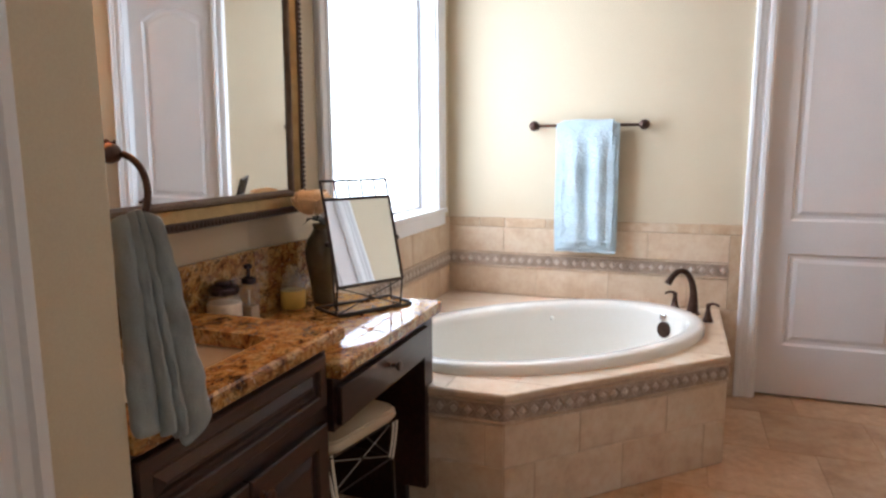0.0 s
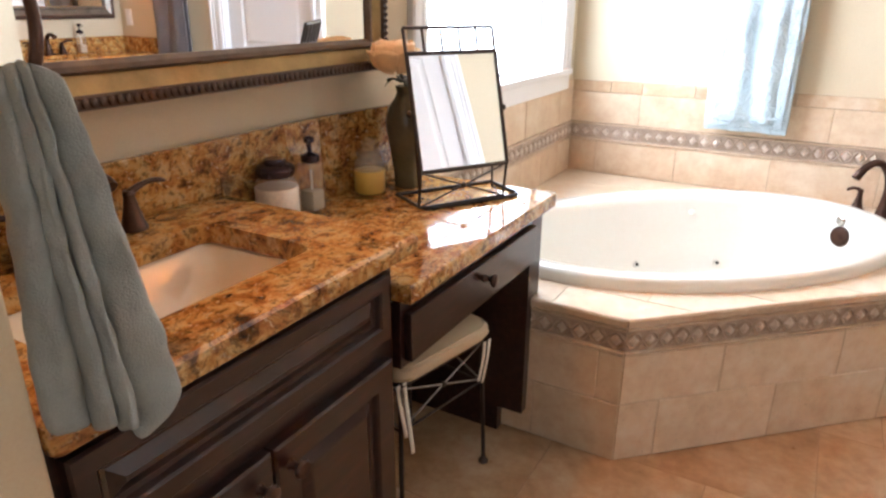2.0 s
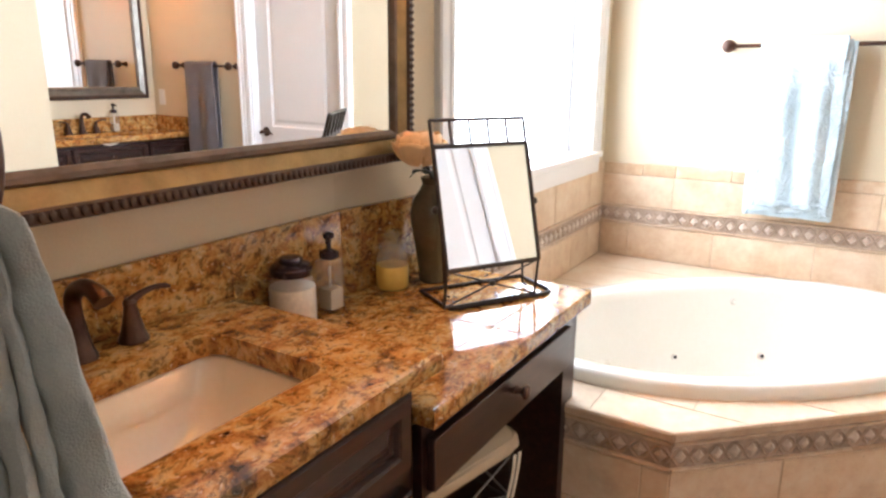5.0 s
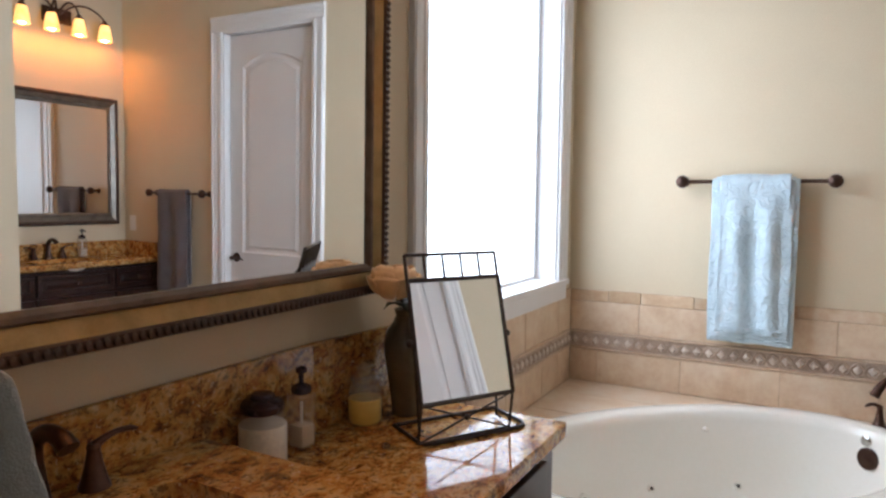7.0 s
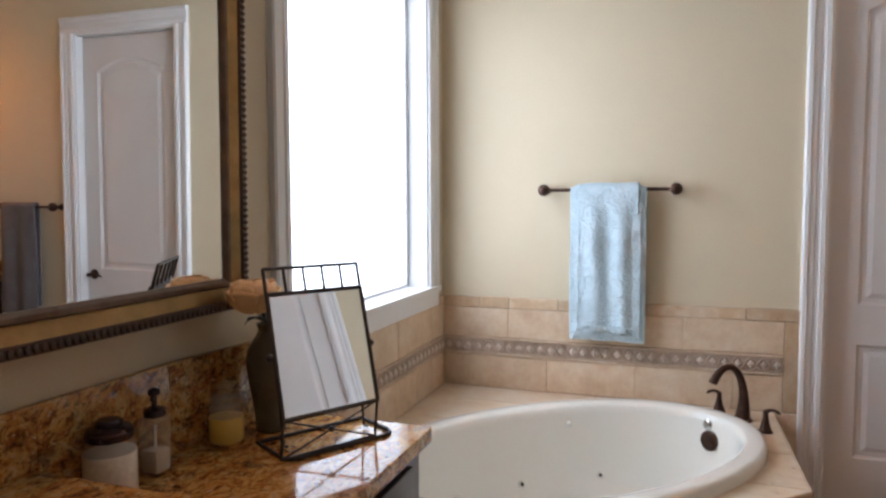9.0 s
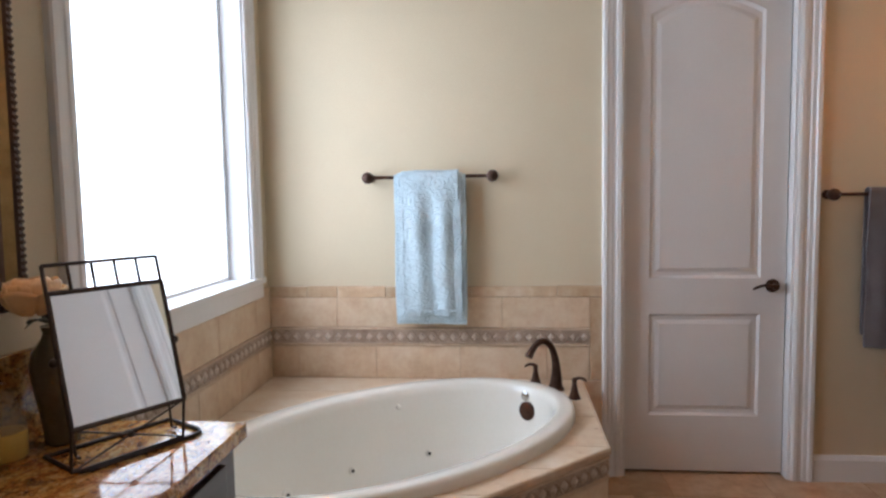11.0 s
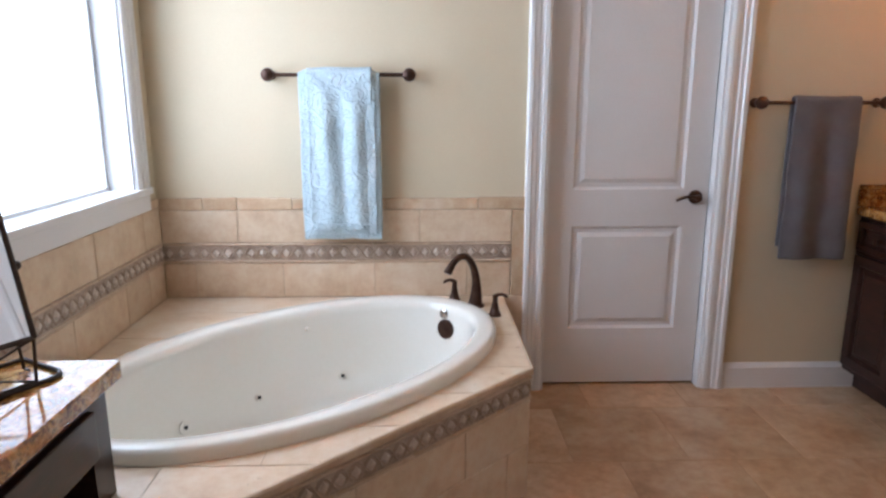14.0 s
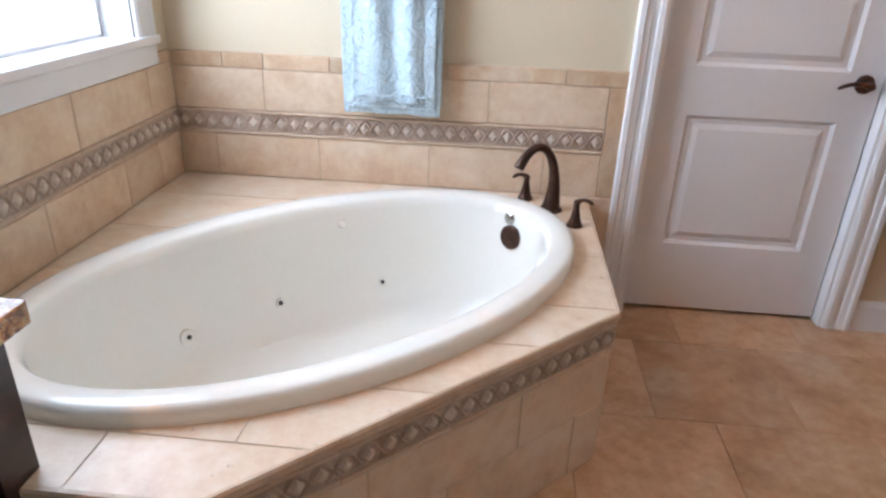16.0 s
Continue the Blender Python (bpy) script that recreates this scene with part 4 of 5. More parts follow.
def countertops():
    c = thing("vanity_counter", (-1.04, 1.3, CZ), "polished gold and brown granite counter with a sink cut-out", "counter")
    bm = bmesh.new()
    counter_with_hole(bm, XV + 0.002, CF, SY0, SY1, CZ - 0.040, CZ, HOLE)
    part("slab", bm, GRANITE, c)
    bm = bmesh.new()
    box(bm, XV + 0.002, XV + 0.022, SY0, SY1, CZ + 0.0005, 1.022, 0.003)
    part("backsplash", bm, GRANITE, c)
    c = thing("makeup_counter", (-1.04, 2.06, MZ), "lower polished granite make-up counter beside the sink", "counter")
    bm = bmesh.new()
    # back edge follows the wall skewed to fit the view
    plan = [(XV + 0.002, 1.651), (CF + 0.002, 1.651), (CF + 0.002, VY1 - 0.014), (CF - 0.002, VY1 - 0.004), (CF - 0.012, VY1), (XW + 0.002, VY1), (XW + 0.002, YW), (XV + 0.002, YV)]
    prism(bm, plan, MZ - 0.040, MZ)
    bmesh.ops.bevel(bm, geom=[e for e in bm.edges if abs(e.verts[0].co.z - e.verts[1].co.z) < 1e-4 and e.calc_length() > 0.02], offset=0.009, segments=3, profile=0.6, affect="EDGES")
    part("slab", bm, GRANITE, c)
    bm = bmesh.new()
    box(bm, XV + 0.002, XV + 0.022, SY1 + 0.001, YV - 0.002, MZ + 0.0005, 1.022, 0.003)
    # slanted backsplash piece, bent along the view-fitted wall
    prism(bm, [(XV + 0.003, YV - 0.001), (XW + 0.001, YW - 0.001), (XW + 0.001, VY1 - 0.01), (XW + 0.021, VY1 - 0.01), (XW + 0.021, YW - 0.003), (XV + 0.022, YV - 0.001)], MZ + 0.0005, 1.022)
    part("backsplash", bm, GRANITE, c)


countertops()


def basin():
    s = thing("sink", (-1.03, 1.283, CZ - 0.19), "biscuit-coloured rectangular undermount china sink", "sink")
    x0, x1, y0, y1 = HOLE
    bm = bmesh.new()
    n, loops = 6, []
    for ins, z, r in ((-0.022, CZ - 0.041, 0.05), (-0.006, CZ - 0.041, 0.045), (0.0, CZ - 0.05, 0.042), (0.012, CZ - 0.10, 0.05), (0.035, CZ - 0.145, 0.06), (0.075, CZ - 0.168, 0.06), (0.11, CZ - 0.172, 0.03)):
        lp = []
        for cx, cy, a0 in ((x1 - ins - r, y0 + ins * 2.0 + r, -90), (x1 - ins - r, y1 - ins * 2.0 - r, 0), (x0 + ins + r, y1 - ins * 2.0 - r, 90), (x0 + ins + r, y0 + ins * 2.0 + r, 180)):
            for i in range(n + 1):
                a = radians(a0 + 90 * i / n)
                lp.append(bm.verts.new((cx + r * math.cos(a), cy + r * math.sin(a), z)))
        loops.append(lp)
    for u, v in zip(loops, loops[1:]):
        for i in range(len(u)):
            j = (i + 1) % len(u)
            bm.faces.new((u[i], u[j], v[j], v[i]))
    bm.faces.new(loops[-1])
    part("bowl", bm, CHINA, s, "", True)
    bm = bmesh.new()
    lathe(bm, [(0.026, 0), (0.026, 0.003), (0.018, 0.004), (0.006, 0.002)], (-1.03, 1.283, CZ - 0.172), 20)
    part("drain", bm, BRONZE, s, "dark bronze drain", True)


basin()


def basin_tap(name, x, y, z, way, label):
    """Widespread tap; way is the sign of x towards which the spout reaches."""
    t = thing(name, (x, y, z), label, "tap")
    bm = bmesh.new()
    lathe(bm, [(0.028, 0), (0.028, 0.006), (0.023, 0.016), (0.0175, 0.045), (0.014, 0.075)], (x, y, z), 24)
    pts, rad = [], []
    for i in range(22):
        k = i / 21
        a = math.pi * 0.80 * max(0, (k - 0.3) / 0.7)
        u = 0.052 * (1 - math.cos(a))
        zz = 0.065 + 0.030 * min(1, k / 0.3) + 0.040 * math.sin(a)
        pts.append((x + way * u, y, z + zz))
        rad.append(0.0138 if k < 0.8 else 0.0138 + 0.003 * (k - 0.8) / 0.2)
    tube(bm, pts, rad, 14)
    part("spout", bm, BRONZE, t, "", True)
    for s in (-1, 1):
        hy = y + s * 0.098
        bm = bmesh.new()
        lathe(bm, [(0.026, 0), (0.026, 0.005), (0.022, 0.014), (0.015, 0.042), (0.0105, 0.066), (0.012, 0.071), (0.009, 0.078)], (x, hy, z), 22)
        tube(bm, arc(lambda k: (x + way * 0.012 * k, hy + s * 0.075 * k, z + 0.073 + 0.016 * math.sin(k * 2.4)), 8), [0.0075, 0.007, 0.0062, 0.0056, 0.0052, 0.005, 0.0052, 0.005, 0.003], 10)
        part("handle", bm, BRONZE, t, "", True)


basin_tap("sink_tap", -1.276, 1.326, CZ, 1, "oil-rubbed bronze widespread sink tap on granite")


def makeup_desk():
    d = thing("makeup_desk", (-1.04, 2.04, 0), "dark cherry make-up desk with one drawer and knee space", "cabinet")
    f = CF - 0.022
    bm = bmesh.new()
    extrude_profile(bm, [(XW + 0.002, 0.0), (-0.892, 0.0), (-0.892, 0.09), (f - 0.004, 0.09), (f - 0.004, MZ - 0.042), (XW + 0.002, MZ - 0.042)], (0, 2.330, 0), (0, 1, 0), (1, 0, 0), (0, 0, 1), 0.080)
    part("end_panel", bm, WOOD, d)
    bm = boxes((f - 0.024, f - 0.004, 1.652, 2.329, 0.605, MZ - 0.042))
    part("apron", bm, WOOD, d)
    part("back_rail", boxes((XV, XV + 0.015, 1.652, YV - 0.002, 0.6, MZ - 0.042)), WOOD, d)
    bm = bmesh.new()
    box(bm, f - 0.004, f + 0.014, 1.668, 2.326, 0.618, 0.728, 0.004, 2)
    dr = part("drawer", bm, WOOD, d)
    knob(dr, f + 0.014, 2.0, 0.685)


makeup_desk()


def big_mirror(name, plane, y0, y1, z0, z1, way, label):
    """A framed wall mirror; way is the sign of x that it faces."""
    m = thing(name, (plane, (y0 + y1) / 2, z0), label, "mirror")
    fw = 0.085
    g = plane + way * 0.030
    bm = boxes((min(g, g - way * 0.004), max(g, g - way * 0.004), y0 + fw - 0.012, y1 - fw + 0.012, z0 + fw - 0.012, z1 - fw + 0.012))
    part("mirror_glass", bm, MIRROR, m, "clear silvered glass")
    # frame profiles: (in from the outer edge, out from the wall)
    bands = (("outer_moulding", [(0, 0.0), (0, 0.034), (0.005, 0.046), (0.024, 0.050), (0.028, 0.044), (0.028, 0.0)], PEWTER), ("sloped_band", [(0.028, 0.0), (0.028, 0.043), (0.062, 0.030), (0.062, 0.0)], GOLD if way > 0 else SILVER), ("inner_moulding", [(0.062, 0.0), (0.062, 0.036), (0.067, 0.042), (0.076, 0.041), (0.085, 0.033), (0.085, 0.0)], BROWNED if way > 0 else SILVER))
    # filler added behind the frame, since the mirror's plane fits the camera's view
    if way > 0:
        part("backing", boxes((XV, plane - 0.0005, y0 + 0.012, y1 - 0.012, z0 + 0.012, z1 - 0.012)), PEWTER, m, "dark filler box between the mirror and the set-back wall")
    for nm, prof, material in bands:
        bm = bmesh.new()
        loops = []
        for p, o in prof:
            loops.append([bm.verts.new((plane + way * o, y, z)) for y, z in ((y0 + p, z0 + p), (y1 - p, z0 + p), (y1 - p, z1 - p), (y0 + p, z1 - p))])
        for i in range(len(loops)):
            u, v = loops[i], loops[(i + 1) % len(loops)]
            for a in range(4):
                b = (a + 1) % 4
                bm.faces.new((u[a], u[b], v[b], v[a]))
        part(nm, bm, material, m)
    # beads along the outer moulding
    bm = bmesh.new()
    step = 0.0165

    def bead(y, z, along_y):
        r = (0.006, 0.0068, 0.0105) if along_y else (0.006, 0.0105, 0.0068)
        bmesh.ops.create_icosphere(bm, subdivisions=1, radius=1, matrix=Matrix.LocRotScale((plane + way * 0.050, y, z), None, r))
    q = 0.015
    for i in range(int((y1 - y0 - 2 * q) / step) + 1):
        bead(y0 + q + i * step, z0 + q, True)
        bead(y0 + q + i * step, z1 - q, True)
    for i in range(1, int((z1 - z0 - 2 * q) / step)):
        bead(y0 + q, z0 + q + i * step, False)
        bead(y1 - q, z0 + q + i * step, False)
    tagged(part("beading", bm, PEWTER, m, "row of dark carved beads", True), kind="stuff")
    return m


FIRST_MIRROR = big_mirror("wall_mirror", XW, 0.985, 2.262, 1.137, 2.42, 1, "large mirror in a dark and gilt beaded frame")
FIRST_MIRROR.matrix_basis = Matrix.Translation((0.002, 0, 0)) @ FIRST_MIRROR.matrix_basis @ Matrix.Rotation(radians(0.5), 4, "Y")


def vanity_light(name, x, y, z, way, watts, label):
    v = thing(name, (x, y, z), label, "wall lamp")
    bm = bmesh.new()
    box(bm, min(x, x + way * 0.02), max(x, x + way * 0.02), y - 0.10, y + 0.10, z - 0.05, z + 0.05, 0.008)
    part("backplate", bm, BRONZE, v)
    for i in range(4):
        yy = y + (i - 1.5) * 0.19
        bm = bmesh.new()
        sx = x + way * 0.11
        tube(bm, arc(lambda k: (x + way * (0.015 + 0.095 * min(1, k * 1.2)), y + (yy - y) * k, z + 0.09 * math.sin(k * 3.0)), 14), 0.007, 10)
        lathe(bm, [(0.022, 0.012), (0.026, 0.02), (0.018, 0.035), (0.008, 0.05)], (sx, yy, z - 0.03), 18)
        part("arm", bm, BRONZE, v, "", True)
        bm = bmesh.new()
        prof = [(0.028, 0.0), (0.036, -0.03), (0.042, -0.07), (0.047, -0.11), (0.043, -0.11), (0.038, -0.07), (0.032, -0.03), (0.024, -0.002)]
        lathe(bm, prof, (sx, yy, z - 0.015), 24, cap=False)
        part("shade", bm, GLOW, v, "glowing amber glass shade", True)
        bulb(sx, yy, z - 0.10, watts)


vanity_light("vanity_light", XV, 1.64, 2.70, 1, 9.0, "four-arm bronze vanity light with lit amber shades")

# ---- second vanity, in the recess ----
def second_vanity():
    y0, y1 = YR + 0.003, YN - 0.003
    f = 1.955
    c = thing("vanity_cabinet", (2.26, 3.37, 0), "dark cherry vanity cabinet in the recess", "cabinet")
    bm = boxes((f, XA, y0, y1, 0.10, CZ - 0.042))
    bmesh.ops.delete(bm, geom=[q for q in bm.faces if q.normal.z > 0.9], context="FACES_ONLY")
    part("toe_kick", boxes((f + 0.07, XA, y0, y1, 0, 0.0995)), WOOD, c)
    part("body", bm, WOOD, c)
    cells = [(y0 + 0.02, 3.08), (3.10, 3.62), (3.64, y1 - 0.02)]
    for a, b in cells:
        bm = bmesh.new()
        framed_front(bm, a, b, 0.695, 0.835, 0, 0.03)
        bm.transform(Matrix.Translation((f, 0, 0)) @ Matrix.Diagonal((-1, 1, 1, 1)))
        d = part("drawer", bm, WOOD, c)
        bm = bmesh.new()
        lathe(bm, [(0.010, 0), (0.006, 0.008), (0.014, 0.02), (0.016, 0.026), (0.003, 0.032)], (f - 0.022, (a + b) / 2, 0.765), 16, Matrix.Rotation(radians(-90), 4, "Y"))
        part("knob", bm, BRONZE, d, "dark bronze knob", True)
        bm = bmesh.new()
        framed_front(bm, a, b, 0.13, 0.675, 0, 0.05)
        bm.transform(Matrix.Translation((f, 0, 0)) @ Matrix.Diagonal((-1, 1, 1, 1)))
        part("door", bm, WOOD, c)
    c = thing("vanity_counter", (2.25, 3.37, CZ), "polished gold and brown granite counter in the recess", "counter")
    bm = bmesh.new()
    counter_with_hole(bm, f - 0.03, XA - 0.002, y0, y1, CZ - 0.040, CZ, (2.0, 2.24, 3.17, 3.56))
    part("slab", bm, GRANITE, c)
    bm = boxes((XA - 0.022, XA - 0.002, y0, y1, CZ + 0.0005, 1.0), bev=0.003)
    part("backsplash", bm, GRANITE, c)
    bm = boxes((f - 0.028, XA - 0.024, y1 - 0.02, y1, CZ + 0.0005, 1.0), bev=0.003)
    part("side_splash", bm, GRANITE, c)
    s = thing("sink", (2.12, 3.365, CZ - 0.19), "biscuit-coloured oval undermount china sink", "sink")
    bm = bmesh.new()
    lathe(bm, [(0.05, -0.17), (0.15, -0.15), (0.21, -0.09), (0.235, -0.041), (0.26, -0.041), (0.25, -0.06), (0.20, -0.14), (0.05, -0.18)], (0, 0, 0), 36)
    bm.transform(Matrix.Translation((2.12, 3.365, CZ)) @ Matrix.Diagonal((0.66, 0.98, 1, 1)))
    part("bowl", bm, CHINA, s, "", True)


second_vanity()
basin_tap("sink_tap", 2.272, 3.365, CZ, -1, "oil-rubbed bronze widespread tap on the recess vanity")
big_mirror("wall_mirror", XA, 2.92, 3.915, 1.125, 2.05, -1, "smaller mirror in a dark silvered frame over the recess vanity")
vanity_light("vanity_light", XA, 3.49, 2.565, -1, 5.8, "four-arm bronze vanity light with lit amber shades")
# ---- things on and round the first vanity ----
def towel_ring():
    cx, cy, cz, r = -0.868, 1.036, 1.284, 0.074
    t = thing("towel_ring", (cx, YP, cz + r), "dark bronze towel ring on the end of the wall", "towel ring")
    bm = bmesh.new()
    rot = Matrix.Rotation(radians(-90), 4, "X")
    lathe(bm, [(0.027, 0), (0.028, 0.006), (0.020, 0.014), (0.011, 0.022), (0.010, 0.060), (0.015, 0.068), (0.018, 0.080), (0.015, 0.092), (0.004, 0.096)], (cx, YP, cz + r), 22, rot)
    part("post", bm, BRONZE, t, "", True)
    n = 48
    part("ring", tube(bmesh.new(), [(cx + r * math.sin(2 * math.pi * i / n), cy + 0.012 * math.cos(2 * math.pi * i / n), cz + r * math.cos(2 * math.pi * i / n)) for i in range(n)], 0.0062, 12, True), BRONZE, t, "", True)


towel_ring()


def ring_towel():
    t = thing("hand_towel", (-0.80, 1.03, 1.25), "thick sage grey hand towel gathered through the ring", "towel")
    # each long fold: its span across the towel, where it ends, how full it is and how far it stands out
    folds = [(0.0, 0.30, 0.888, 1.0, 0.004), (0.30, 0.47, 0.880, 0.95, 0.013), (0.47, 0.63, 0.868, 1.0, 0.007), (0.63, 1.0, 0.884, 0.8, -0.006)]
    nv, nu = 44, 24
    for i, (u0, u1, zb, full, outward) in enumerate(folds):
        bm = bmesh.new()
        last = i == 3

        def f(u, v):
            a = 2 * math.pi * u
            k = v ** 0.85
            s = (u0 + u1) / 2 + (u1 - u0) * 0.57 * math.cos(a)
            top = Vector((-0.838 + 0.062 * s, 1.000 + 0.040 * s, 0))
            bot = Vector((-0.792 + 0.062 * s, 0.962 + 0.122 * s, 0))
            p = top.lerp(bot, k)
            dep = (0.013 + 0.010 * k) * full * math.sin(a) + outward * k
            end = 1.0
            if v > 0.95:
                end = math.sqrt(max(0.03, 1 - ((v - 0.95) / 0.05) ** 2))
            if v < 0.06:
                end = 0.5 + 0.5 * math.sin(v / 0.06 * 1.57)
            ztop = 1.268 - 0.030 * abs(s - 0.55)
            dip = 0.040 * (1 - (s - u0) / (u1 - u0)) * k if last else 0.0
            z = ztop + (zb - ztop) * v - dip
            w = (0.006 * noise.noise((u * 3 + i * 5, z * 22, i)) + 0.004 * noise.noise((u * 9 + i, z * 55, i + 3))) * math.sin(min(1.57, v * 8))
            m = dep * end + w
            mid = Vector((top.lerp(bot, k).x, 0.962 + 0.122 * (u0 + u1) / 2, 0))
            y = p.y if v < 0.95 else mid.y + (p.y - mid.y) * (0.6 + 0.4 * end)
            y += 0.005 * noise.noise((math.cos(a) * 1.5 + i * 3, z * 32, i + 8)) * min(1, v * 6)
            return (p.x + 0.95 * m, y - 0.30 * m, z)
        rows = [[bm.verts.new(f(q / nu, r / nv)) for q in range(nu)] for r in range(nv + 1)]
        for p, q in zip(rows, rows[1:]):
            for e in range(nu):
                g = (e + 1) % nu
                bm.faces.new((p[e], p[g], q[g], q[e]))
        bm.faces.new(rows[0])
        bm.faces.new(rows[-1][::-1])
        ob = part("fold", bm, SAGE, t, "", True)
        sub = ob.modifiers.new("soft", "SUBSURF")
        sub.levels = sub.render_levels = 1


ring_towel()


def stool():
    s = thing("vanity_stool", (-1.03, 2.02, 0), "dark wire stool with a tied cream cushion, under the desk", "stool")
    o = Vector((-1.045, 2.025, 0))
    ax, ay = Vector((0.98, -0.20, 0)), Vector((0.20, 0.98, 0))

    def P(a, b, z):
        return tuple(o + ax * a + ay * b + Vector((0, 0, z)))
    hw, hd = 0.178, 0.165
    bm = bmesh.new()
    loops = []
    for ins, z in ((0.02, 0.425), (0.0, 0.435), (-0.010, 0.452), (-0.008, 0.470), (0.012, 0.484), (0.06, 0.492), (0.12, 0.494)):
        lp, r = [], 0.05
        for sx, sy, a0 in ((1, -1, -90), (1, 1, 0), (-1, 1, 90), (-1, -1, 180)):
            for i in range(6):
                a = radians(a0 + 18 * i)
                lp.append(bm.verts.new(P(sx * (hd - r) + r * math.cos(a) - sx * ins, sy * (hw - r) + r * math.sin(a) - sy * ins, z)))
        loops.append(lp)
    for u, v in zip(loops, loops[1:]):
        for i in range(len(u)):
            bm.faces.new((u[i], u[(i + 1) % len(u)], v[(i + 1) % len(u)], v[i]))
    bm.faces.new(loops[0][::-1])
    bm.faces.new(loops[-1])
    c = part("cushion", bm, CUSHION, s, "plump cream cotton cushion", True)
    bm = bmesh.new()
    pts = []
    for sx, sy, a0 in ((1, -1, -90), (1, 1, 0), (-1, 1, 90), (-1, -1, 180)):
        for i in range(6):
            a = radians(a0 + 18 * i)
            pts.append(P(sx * (hd - 0.05) + 0.05 * math.cos(a), sy * (hw - 0.05) + 0.05 * math.sin(a), 0.476))
    part("piping", tube(bm, pts, 0.0035, 8, True), CUSHION, c, "", True)
    for sx in (-1, 1):
        for sy in (-1, 1):
            a, b = sx * (hd - 0.02), sy * (hw - 0.015)
            bm = bmesh.new()
            tube(bm, arc(lambda k: P(a + sx * 0.010 * (1 - k), b + sy * 0.012 * (1 - k), 0.012 + 0.405 * k), 6), 0.0062, 10)
            leg = part("leg", bm, IRON, s, "", True)
            bm = bmesh.new()
            lathe(bm, [(0.014, 0), (0.015, 0.004), (0.010, 0.012), (0.006, 0.018)], P(a + sx * 0.010, b + sy * 0.012, 0.001), 16)
            part("foot", bm, IRON, leg, "", True)
    a, b = hd - 0.02, hw - 0.015
    sides = (((a, -b), (a, b)), ((a, b), (-a, b)), ((-a, b), (-a, -b)), ((-a, -b), (a, -b)))
    for p, q in sides:
        for z in (0.418, 0.285):
            part("rail", tube(bmesh.new(), [P(*p, z), P(*q, z)], 0.005 if z > 0.4 else 0.0035, 8), IRON, s, "", True)
        for z0, z1 in ((0.412, 0.292), (0.292, 0.412)):
            part("brace", tube(bmesh.new(), [P(*p, z0), P(*q, z1)], 0.003, 8), STEEL, s, "thin grey wire brace", True)
        bm = bmesh.new()
        m = Vector(P((p[0] + q[0]) / 2, (p[1] + q[1]) / 2, 0.352))
        bmesh.ops.create_uvsphere(bm, u_segments=12, v_segments=8, radius=0.009, matrix=Matrix.Translation(m))
        part("knot", bm, IRON, s, "", True)
    for b0, ln in ((-0.172, 0.15), (-0.150, 0.21), (0.150, 0.13), (0.170, 0.145)):
        bm = bmesh.new()
        grid_sheet(bm, lambda u, v: P(hd - 0.008 + 0.010 * math.sin(v * 2.2 + b0 * 9) + 0.002 * math.sin(u * 3), b0 + (u - 0.5) * 0.013 + 0.010 * v * (1 if b0 < 0 else -0.6), 0.428 - ln * v), 3, 12)
        ob = part("tie", bm, TAPE, c, "hanging white cotton tie", True)
        sol = ob.modifiers.new("tape", "SOLIDIFY")
        sol.thickness = 0.0016


stool()


